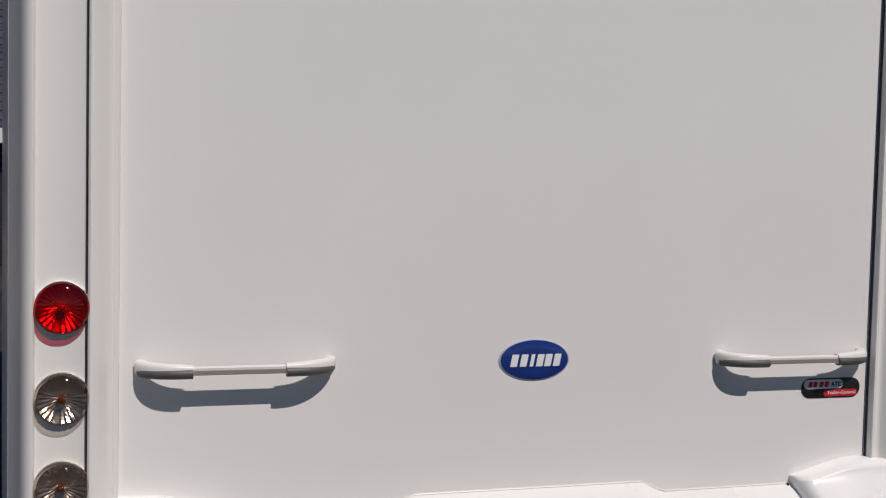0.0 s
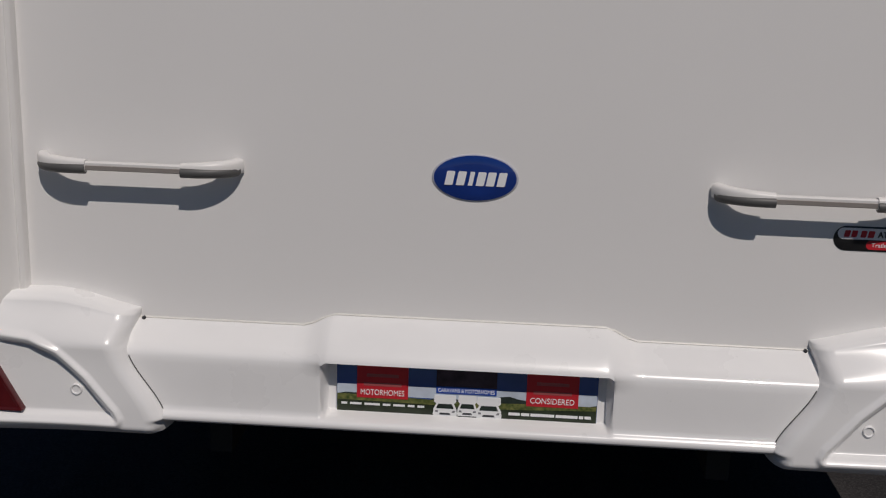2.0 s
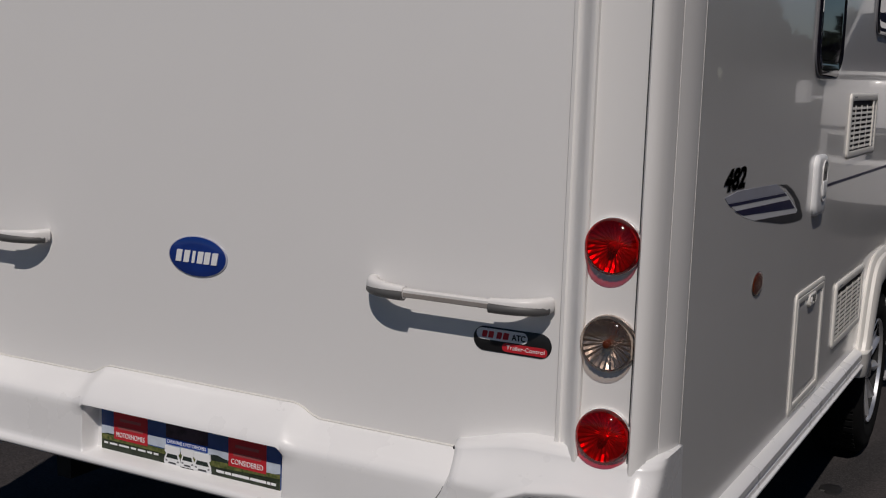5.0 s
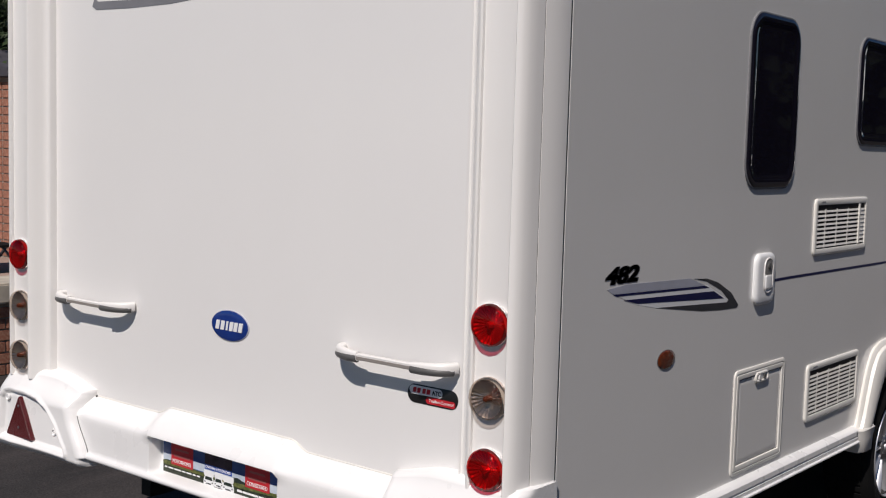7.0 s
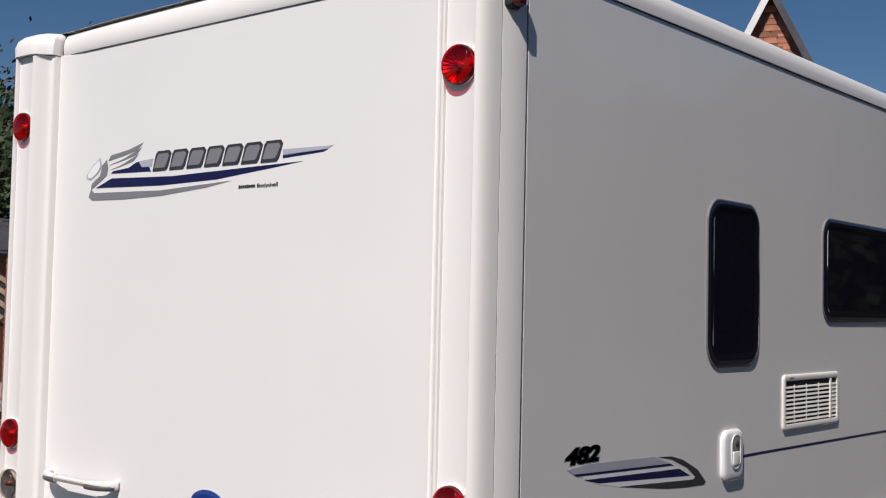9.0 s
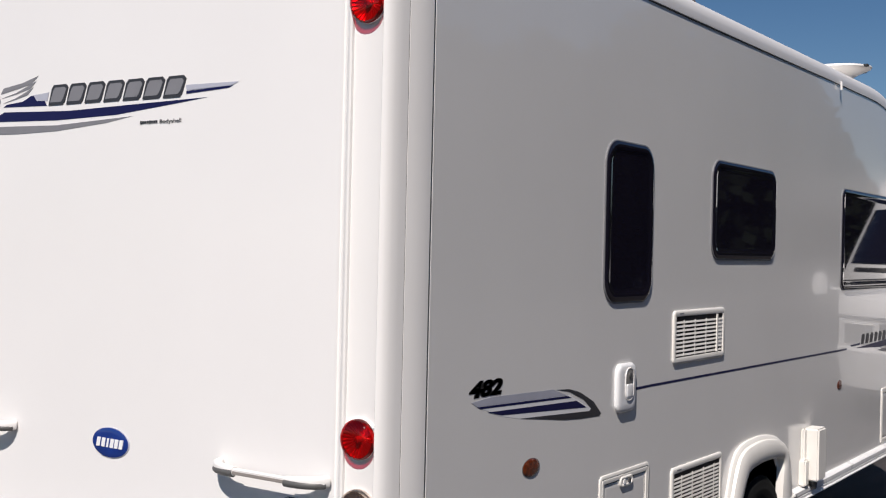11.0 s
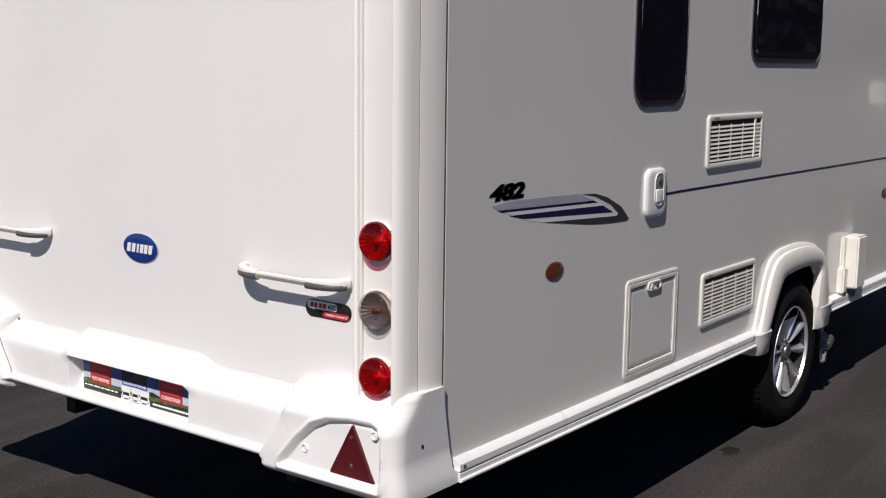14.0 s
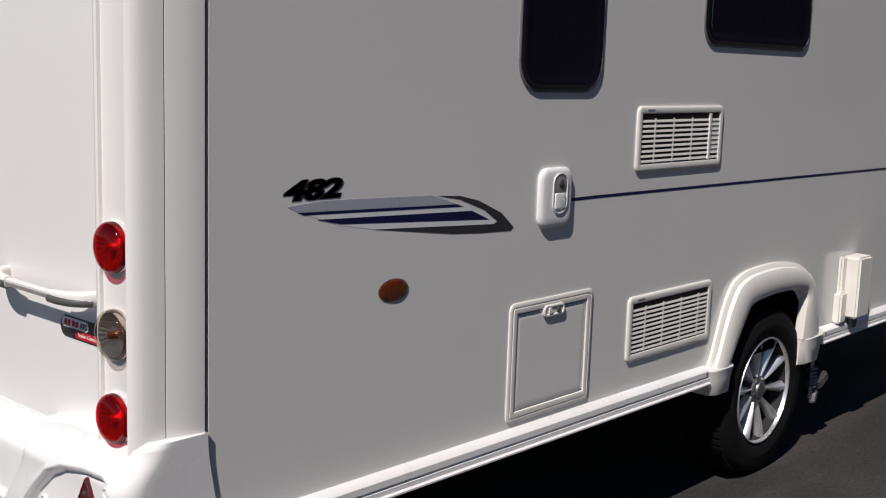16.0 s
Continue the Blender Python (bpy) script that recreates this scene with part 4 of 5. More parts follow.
def trailer_badge():
    m = at_rear(0.797, 0.908, 0.0)
    bm = bmesh.new()
    pillow(bm, m, 0.170, 0.050, 0.0249, [(0, 0.0), (0, 0.0015), (0.001, 0.002)], seg=8)
    b = part("badge", bm, M_BLACKV, caravan, "black pill-shaped sticker with white and red fields")
    bm = bmesh.new()
    pillow(bm, m @ Matrix.Translation((-0.022, 0.010, 0.0018)), 0.112, 0.023, 0.0115, [(0, 0), (0, 0.0006)], seg=8)
    part("white_field", bm, M_WHITEV, b)
    bm = bmesh.new()
    pillow(bm, m @ Matrix.Translation((0.028, -0.0125, 0.0018)), 0.098, 0.0175, 0.0087, [(0, 0), (0, 0.0006)], seg=8)
    part("red_field", bm, M_REDV, b)
    for x0, x1, mt in ((-0.066, -0.054, M_REDV), (-0.052, -0.040, M_REDV), (-0.034, -0.022, M_REDV), (-0.020, -0.007, M_REDV)):
        bm = bmesh.new()
        plate(bm, m, slanted(x0, x1 - 0.001, 0.003, 0.0165, 0.002, 0.12), 0.0022, 0.0031)
        part("mark", bm, mt, b, flat=True)
    lettering("ATC", m @ Matrix.Translation((0.0145, 0.004, 0.0028)), 0.012, 0.030, M_BLACKV, b, bold=0.0004)
    lettering("Trailer-Control", m @ Matrix.Translation((0.030, -0.0158, 0.0026)), 0.0085, 0.082, M_WHITEV, b)


trailer_badge()


def rear_emblem():
    m = at_rear(0, 0, 0)
    root = empty("rear_emblem", caravan)
    root["label"] = "navy, silver and grey swept emblem on the rear"
    shapes = [("navy_stripe", [(-0.673, 2.016), (-0.579, 2.045), (-0.240, 2.034), (0.167, 2.040), (0.386, 2.043), (0.252, 2.031), (-0.010, 2.010), (-0.299, 2.006)], M_NAVY),
              ("grey_stripe", [(-0.716, 1.985), (-0.702, 2.014), (-0.684, 1.999), (-0.299, 1.990), (0.068, 2.003), (-0.055, 1.987), (-0.298, 1.971), (-0.508, 1.969), (-0.694, 1.973)], M_GREYV),
              ("silver_tail", [(0.296, 2.084), (0.512, 2.081), (0.486, 2.072), (0.300, 2.068)], M_SILVER),
              ("navy_tail", [(0.299, 2.066), (0.490, 2.071), (0.471, 2.065), (0.299, 2.057)], M_NAVY),
              ("navy_root", [(-0.439, 2.092), (-0.380, 2.096), (-0.353, 2.056), (-0.585, 2.062), (-0.569, 2.070), (-0.481, 2.076)], M_NAVY),
              ("silver_root", [(-0.425, 2.094), (-0.343, 2.099), (-0.350, 2.072), (-0.405, 2.074)], M_SILVER),
              ("feather", [(-0.602, 2.107), (-0.588, 2.126), (-0.484, 2.138), (-0.400, 2.157), (-0.436, 2.132), (-0.516, 2.119)], M_GREYV),
              ("feather", [(-0.598, 2.092), (-0.515, 2.108), (-0.410, 2.140), (-0.440, 2.117), (-0.515, 2.103)], M_GREYV),
              ("feather", [(-0.591, 2.074), (-0.515, 2.091), (-0.425, 2.120), (-0.455, 2.097), (-0.514, 2.086)], M_GREYV),
              ("neck", [(-0.638, 2.093), (-0.612, 2.112), (-0.603, 2.084), (-0.609, 2.058), (-0.679, 2.022), (-0.704, 2.013), (-0.697, 2.034), (-0.650, 2.057)], M_GREYV),
              ("crest", [(-0.651, 2.122), (-0.641, 2.093), (-0.662, 2.068), (-0.704, 2.046), (-0.730, 2.050), (-0.736, 2.062), (-0.695, 2.097)], M_SILVER)]
    for nm, pts, mt in shapes:
        bm = bmesh.new()
        plate(bm, m, pts, 0.0016, 0.0022 + (0.0005 if nm in ("silver_root", "neck") else 0.0))
        part(nm, bm, mt, root, flat=True)
    crest = shapes[-1][1]
    mx, mz = sum(p[0] for p in crest) / len(crest), sum(p[1] for p in crest) / len(crest)
    bm = bmesh.new()
    plate(bm, m, [(mx + (x - mx) * 0.80, mz + (z - mz) * 0.80) for x, z in crest], 0.0016, 0.0030)
    part("crest_field", bm, M_WHITEV, root, flat=True)
    for k in range(7):
        x = -0.343 + 0.0905 * k
        for grow, mt, t in ((0.0, M_CHARCOAL, 0.0040), (-0.009, M_GREYV, 0.0046)):
            bm = bmesh.new()
            plate(bm, m, slanted(x - grow, x + 0.083 + grow, 2.056 - k * 0.0010 - grow, 2.121 - k * 0.0012 + grow, 0.016, 0.13), 0.0016, t)
            part("mark", bm, mt, root, flat=True)
    for k in range(8):
        bm = bmesh.new()
        box(bm, at_rear(0.105 + 0.0098 * k, 1.981, -0.003), 0.0076, 0.010 if k in (0, 4) else 0.008, 0.001)
        part("mark", bm, M_CHARCOAL, root, flat=True)
    lettering("Bodyshell", at_rear(0.234, 1.9755, -0.0028), 0.012, 0.092, M_CHARCOAL, root)


rear_emblem()


def side_swoosh():
    m = at_side(0, 0)
    root = empty("side_stripe", caravan)
    root["label"] = "navy, silver and charcoal vinyl stripes on the side"
    layers = [("white_field", [(0.340, 1.181), (0.890, 1.163), (1.042, 1.105), (1.033, 1.097), (0.684, 1.114), (0.584, 1.121), (0.478, 1.139)], M_WHITEV, 0.0004),
              ("silver_stripe", [(0.317, 1.193), (0.420, 1.200), (0.782, 1.190), (0.879, 1.162), (0.347, 1.179)], M_SILVER, 0.0006),
              ("navy_stripe", [(0.347, 1.178), (0.879, 1.161), (0.905, 1.153), (0.366, 1.171)], M_NAVY, 0.0008),
              ("navy_stripe", [(0.405, 1.158), (0.939, 1.140), (1.009, 1.112), (0.478, 1.142)], M_NAVY, 0.0008),
              ("charcoal_hook", [(0.806, 1.187), (0.889, 1.182), (0.964, 1.165), (1.059, 1.126), (1.114, 1.083), (1.103, 1.074), (0.980, 1.078), (0.864, 1.086), (0.584, 1.121),
                                 (0.684, 1.116), (1.029, 1.098), (1.042, 1.105), (0.988, 1.139), (0.889, 1.173)], M_CHARCOAL, 0.0007)]
    for nm, pts, mt, t in layers:
        bm = bmesh.new()
        plate(bm, m, pts, 0.0001, t)
        part(nm, bm, mt, root, flat=True)
    for dy in (-0.003, 0.003):
        lettering("482", at_side(0.393 + dy, 1.207, 1.1155), 0.043, 0.173, M_BLACKV, root, depth=0.0004, lean=0.25, bold=0.0028)
    bm = bmesh.new()
    plate(bm, m, [(1.360, 1.136), (1.50, 1.1365), (4.06, 1.118), (4.06, 1.1275), (1.50, 1.1455), (1.360, 1.145)], 0.0001, 0.0006)
    part("coach_line", bm, M_NAVY, root, "thin navy coach line", flat=True)
    small = empty("front_emblem", caravan)
    small["label"] = "small swept emblem near the front of the side"
    for nm, pts, mt in (("navy_stripe", [(4.25, 1.118), (5.0, 1.135), (5.35, 1.130), (5.28, 1.098), (4.75, 1.095)], M_NAVY),
                        ("grey_stripe", [(4.70, 1.080), (5.15, 1.088), (5.38, 1.085), (5.30, 1.052), (4.95, 1.055)], M_GREYV),
                        ("navy_root", [(4.13, 1.140), (4.33, 1.143), (4.33, 1.132), (4.16, 1.131)], M_NAVY),
                        ("feather", [(5.05, 1.152), (5.30, 1.215), (5.38, 1.212), (5.36, 1.150)], M_GREYV)):
        bm = bmesh.new()
        plate(bm, m, pts, 0.0001, 0.0006)
        part(nm, bm, mt, small, flat=True)
    for k in range(7):
        x = 4.345 + 0.095 * k
        bm = bmesh.new()
        plate(bm, m, slanted(x, x + 0.072, 1.134, 1.190, 0.014, 0.2), 0.0001, 0.0008)
        part("mark", bm, M_CHARCOAL, small, flat=True)


side_swoosh()


# ---- advertising plate in the bumper recess ----
# sky print darkened to deepen the recess's shadow on the plate
M_PSKY = mat("printed_sky", (0.04, 0.085, 0.26), 0.25, vary=0.2, scale=12)
M_PCLOUD = mat("printed_pale_sky", (0.50, 0.56, 0.64), 0.25, vary=0.15, scale=30)
M_PGRASS = mat("printed_grass", (0.17, 0.17, 0.055), 0.25, vary=0.35, scale=45, second=(0.04, 0.07, 0.02), amount=0.6)
M_PDARK = mat("printed_dark_grass", (0.028, 0.038, 0.022), 0.25, vary=0.4, scale=40)
M_PHILL = mat("printed_hill", (0.025, 0.035, 0.03), 0.25, vary=0.3, scale=40)
# upper text lines, dimmed in colour for the recess's shadow
M_PSHADETEXT = mat("printed_shaded_text", (0.34, 0.09, 0.09), 0.3, vary=0.1, scale=30)
M_PINK = mat("printed_dusk", (0.05, 0.035, 0.05), 0.25, vary=0.4, scale=25)
M_PBLUE = mat("printed_blue", (0.02, 0.07, 0.35), 0.25, vary=0.05, scale=20)


def advert_plate():
    m = at_rear(0, 0.553, -0.0395)
    bm = bmesh.new()
    pillow(bm, m, 0.536, 0.112, 0.006, [(0, -0.002), (0, 0.002), (0.001, 0.0025)])
    p = part("advert_plate", bm, M_PSKY, caravan, "printed plate with a meadow, red boxes and motorhomes")
    def field(nm, pts, mt, t):
        b = bmesh.new()
        plate(b, m, pts, 0.0022, 0.0022 + t)
        part(nm, b, mt, p, flat=True)
    field("pale_sky", [(-0.267, -0.012), (0.267, -0.014), (0.267, 0.012), (-0.267, 0.010)], M_PCLOUD, 0.0005)
    hills = [(-0.267, -0.02)] + [(-0.267 + 0.534 * i / 30, -0.012 + 0.012 * math.sin(i * 0.55) * math.sin(i * 0.21) + 0.003 * math.sin(i * 1.7)) for i in range(31)] + [(0.267, -0.02)]
    field("hill", hills, M_PHILL, 0.0008)
    field("meadow", [(-0.267, -0.0555), (0.267, -0.0555), (0.267, -0.013), (0.12, -0.014), (0.0, -0.018), (-0.15, -0.013), (-0.267, -0.011)], M_PGRASS, 0.0011)
    field("dark_meadow", [(-0.266, -0.0552), (0.266, -0.0552), (0.266, -0.022), (0.05, -0.030), (-0.10, -0.026), (-0.266, -0.024)], M_PDARK, 0.0014)
    for x, words in ((-0.173, "MOTORHOMES"), (0.176, "CONSIDERED")):
        field("red_box", [(x - 0.053, -0.018), (x + 0.053, -0.018), (x + 0.053, 0.052), (x - 0.053, 0.052)], M_REDV, 0.0018)
        lettering(words, m @ Matrix.Translation((x, -0.011, 0.0044)), 0.0125, 0.090, M_WHITEV, p)
        # bars in the upper half carry the shadow in their colour
        for k, (zz, w) in enumerate(((0.0085, 0.078), (0.028, 0.066))):
            field("text_bar", [(x - w / 2, zz), (x + w / 2, zz), (x + w / 2, zz + 0.007), (x - w / 2, zz + 0.007)], M_PSHADETEXT, 0.0021)
    field("banner", [(-0.062, 0.000), (0.062, 0.000), (0.062, 0.014), (-0.062, 0.014)], M_PBLUE, 0.0022)
    lettering("CARAVANS & MOTORHOMES", m @ Matrix.Translation((0, 0.0035, 0.0046)), 0.0085, 0.116, M_WHITEV, p)
    field("picture", [(-0.062, 0.016), (0.062, 0.016), (0.062, 0.053), (-0.062, 0.053)], M_PINK, 0.0020)
    for x, w, lift in ((-0.043, 0.050, 0.001), (0.047, 0.054, 0.001), (0.003, 0.042, 0.003)):
        z0 = -0.052 + lift
        field("printed_motorhome", [(x - w / 2, z0 + 0.006), (x - w * 0.46, z0 + 0.002), (x + w * 0.46, z0 + 0.002), (x + w / 2, z0 + 0.006), (x + w * 0.47, z0 + 0.018),
                                    (x + w * 0.36, z0 + 0.029), (x + w * 0.46, z0 + 0.033), (x + w * 0.44, z0 + 0.047), (x - w * 0.44, z0 + 0.047), (x - w * 0.46, z0 + 0.033),
                                    (x - w * 0.36, z0 + 0.029), (x - w * 0.47, z0 + 0.018)], M_WHITEV, 0.0022 + lift * 0.1)
        field("printed_windscreen", [(x - w * 0.36, z0 + 0.0185), (x + w * 0.36, z0 + 0.0185), (x + w * 0.28, z0 + 0.0285), (x - w * 0.28, z0 + 0.0285)], M_PHILL, 0.0030)
        field("printed_grille", [(x - w * 0.24, z0 + 0.005), (x + w * 0.24, z0 + 0.005), (x + w * 0.20, z0 + 0.009), (x - w * 0.20, z0 + 0.009)], M_CHARCOAL, 0.0030)
        field("printed_shadow", [(x - w * 0.44, z0 - 0.001), (x + w * 0.44, z0 - 0.001), (x + w * 0.46, z0 + 0.002), (x - w * 0.46, z0 + 0.002)], M_BLACKV, 0.0030)
        for k in (-1, 1):
            field("printed_headlamp", [(x + k * w * 0.34 - 0.003, z0 + 0.010), (x + k * w * 0.34 + 0.003, z0 + 0.010), (x + k * w * 0.36 + 0.003, z0 + 0.014), (x + k * w * 0.36 - 0.002, z0 + 0.014)], M_GREYV, 0.0030)
    for x0, parts_ in ((-0.258, (0.016, 0.028, 0.036, 0.020, 0.028, 0.018, 0.018)), (0.088, (0.024, 0.018, 0.050, 0.046, 0.010, 0.014))):
        x = x0
        for k, w in enumerate(parts_):
            z0 = -0.034 if x0 < 0 else -0.040
            hgt = 0.0046 if x0 < 0 else 0.0062
            field("text_bar", [(x, z0), (x + w - (0.004 if x0 < 0 else 0.001), z0), (x + w - (0.004 if x0 < 0 else 0.001), z0 + hgt), (x, z0 + hgt)], M_WHITEV, 0.0020)
            x += w + (0.002 if x0 < 0 else 0.0015)


advert_plate()


# ---- surroundings ----
M_BRICK = mat("red_brick", (0.30, 0.115, 0.07), 0.85, vary=0.35, scale=3, bump=0.3, bump_scale=60, second=(0.42, 0.22, 0.15), amount=0.3)
M_MORTAR = mat("pale_mortar", (0.30, 0.25, 0.21), 0.9, vary=0.15, scale=9)
M_SLATE = mat("dark_slate", (0.055, 0.052, 0.062), 0.7, vary=0.3, scale=4, bump=0.4, bump_scale=30)
M_FASCIA = mat("white_fascia_paint", (0.72, 0.72, 0.70), 0.5, vary=0.05, scale=5)
M_CREAMSTONE = mat("cream_coping", (0.50, 0.44, 0.36), 0.8, vary=0.15, scale=8, bump=0.3, bump_scale=70)
M_PAVING = mat("pink_paving", (0.36, 0.25, 0.20), 0.85, vary=0.2, scale=3, bump=0.3, bump_scale=60)
M_TIMBER = mat("weathered_timber", (0.20, 0.14, 0.10), 0.8, vary=0.3, scale=9, bump=0.3, bump_scale=80)
M_BARK = mat("bark", (0.07, 0.05, 0.035), 0.9, vary=0.35, scale=9, bump=0.7, bump_scale=30)
M_LEAF = mat("leaves", (0.030, 0.050, 0.016), 0.65, vary=0.55, scale=2.2)
M_LEAFDARK = mat("dark_leaves", (0.009, 0.013, 0.007), 0.8, vary=0.3, scale=1.2, spec=0.1)
M_GRASS = mat("lawn", (0.05, 0.085, 0.025), 0.85, vary=0.35, scale=7, bump=0.5, bump_scale=90)
M_CHAIRCLOTH = mat("black_chair_cloth", (0.014, 0.013, 0.013), 0.9, vary=0.2, scale=30, spec=0.1)


def block(x0, x1, y0, y1, z0, z1, bev=0.0):
    bm = bmesh.new()
    box(bm, Matrix.Translation(((x0 + x1) / 2, (y0 + y1) / 2, (z0 + z1) / 2)), x1 - x0, y1 - y0, z1 - z0, bev)
    return bm


def roof_slab(pts, thick):
    """A sloping sheet through four corners, with thickness."""
    bm = bmesh.new()
    a = [V(*p) for p in pts]
    n = (a[1] - a[0]).cross(a[3] - a[0]).normalized()
    if n.z < 0:
        n = -n
    loft(bm, [a, [p - n * thick for p in a]], True, True, True)
    return bm


# low slate-roofed workshop in front of the caravan's nose
def workshop():
    w = empty("workshop", None, (-4.0, 16.0, 0))
    tagged(w, "low dark workshop with slate roof and white fascia", "building")
    part("wall", block(-14, 3.2, 16.2, 22.0, 0.0, 2.0), M_UNDER, w, "dark stained wall")
    part("roof", roof_slab([(-14.3, 15.9, 2.12), (3.5, 15.9, 2.12), (3.5, 20.2, 4.55), (-14.3, 20.2, 4.55)], 0.12), M_SLATE, w, "dark slate roof")
    part("roof", roof_slab([(-14.3, 20.2, 4.55), (3.5, 20.2, 4.55), (3.5, 24.4, 2.12), (-14.3, 24.4, 2.12)], 0.12), M_SLATE, w)
    part("fascia", block(-14.3, 3.5, 15.84, 15.90, 1.86, 2.08), M_FASCIA, w, "white painted fascia board")
    for k in range(16):
        y, z = 15.9 + 4.3 * (k + 0.5) / 16, 2.12 + 2.43 * (k + 0.5) / 16
        bm = bmesh.new()
        box(bm, Matrix.Translation((-5.4, y, z + 0.012)) @ Matrix.Rotation(math.atan2(2.43, 4.3), 4, "X"), 17.8, 0.02, 0.02)
        part("slate_course", bm, M_SLATE, w)


workshop()


# tall house with a tile-hung gable over the caravan roof
def gable_house():
    turn = Matrix.Translation((-9.05, 24.0, 0)) @ Matrix.Rotation(radians(24), 4, "Z")
    h = empty("gable_house", None, (-9.05, 24.0, 0))
    tagged(h, "tall slate-roofed house with a tile-hung brick gable", "house")
    apex, hw, drop = 9.55, 2.05, 4.1

    def put(name, bm, material, label=""):
        bmesh.ops.transform(bm, matrix=turn, verts=bm.verts[:])
        part(name, bm, material, h, label)
    bm = bmesh.new()
    pts = [(-hw, 0), (hw, 0), (hw, apex - drop), (0, apex), (-hw, apex - drop)]
    loft(bm, [[V(x, 0, z) for x, z in pts], [V(x, 6, z) for x, z in pts]], True, True, True)
    put("wall", bm, M_BRICK, "red brick gable wall")
    for s in (1, -1):
        ex, ez = s * (hw + 0.2), apex - drop - 0.4
        put("roof", roof_slab([(0, -0.25, apex + 0.1), (ex, -0.25, ez + 0.1), (ex, 6, ez + 0.1), (0, 6, apex + 0.1)], 0.12), M_SLATE, "steep slate roof")
        bm = roof_slab([(0, -0.32, apex + 0.08), (ex, -0.32, ez + 0.08), (ex, -0.24, ez + 0.08), (0, -0.24, apex + 0.08)], 0.16)
        put("barge_board", bm, M_FASCIA if s < 0 else M_SLATE, "white barge board" if s < 0 else "dark barge board")
    put("roof", roof_slab([(-12, 0.6, 4.6), (-0.9, 0.6, 4.6), (-0.3, 4.6, 9.4), (-12, 4.6, 9.4)], 0.15), M_SLATE, "broad slate roof")
    for k in range(12):
        bm = bmesh.new()
        q = (k + 0.5) / 12
        box(bm, Matrix.Translation((-6.4, 0.6 + 4.0 * q, 4.6 + 4.8 * q + 0.02)) @ Matrix.Rotation(math.atan2(4.8, 4.0), 4, "X"), 11.0, 0.03, 0.03)
        put("slate_course", bm, M_SLATE)
    put("wall", block(-11.6, -1.0, 1.0, 8, 0, 4.5), M_BRICK)
    rng = random.Random(4)
    me = bpy.data.meshes.new("tile")
    bm = bmesh.new()
    box(bm, Matrix.Identity(4), 0.30, 0.03, 0.16, 0.008)
    bm.to_mesh(me)
    bm.free()
    me.materials.append(M_TILE)
    z, row = 6.4, 0
    while z < apex - 0.25:
        n = int((apex - 0.2 - z) / drop * hw / 0.32)
        for i in range(-n, n + 1):
            t = new("tile", me)
            t.parent = h
            t.matrix_parent_inverse = h.matrix_world.inverted()
            t.matrix_basis = turn @ Matrix.Translation((i * 0.32 + (0.16 if row % 2 and i < n else 0.0), -0.02, z)) @ Matrix.Rotation(radians(-4 + rng.uniform(-2, 2)), 4, "X")
        z += 0.155
        row += 1


M_TILE = mat("terracotta_tile", (0.32, 0.13, 0.075), 0.8, vary=0.3, scale=5, bump=0.3, bump_scale=60)
_nt = M_TILE.node_tree
_oi, _hs = _nt.nodes.new("ShaderNodeObjectInfo"), _nt.nodes.new("ShaderNodeHueSaturation")
_mr = _nt.nodes.new("ShaderNodeMapRange")
_mr.inputs["To Min"].default_value, _mr.inputs["To Max"].default_value = 0.6, 1.5
_nt.links.new(_oi.outputs["Random"], _mr.inputs["Value"])
_nt.links.new(_mr.outputs["Result"], _hs.inputs["Value"])
_p = _nt.nodes["Principled BSDF"]
_nt.links.new(_p.inputs["Base Color"].links[0].from_socket, _hs.inputs["Color"])
_nt.links.new(_hs.outputs["Color"], _p.inputs["Base Color"])
gable_house()


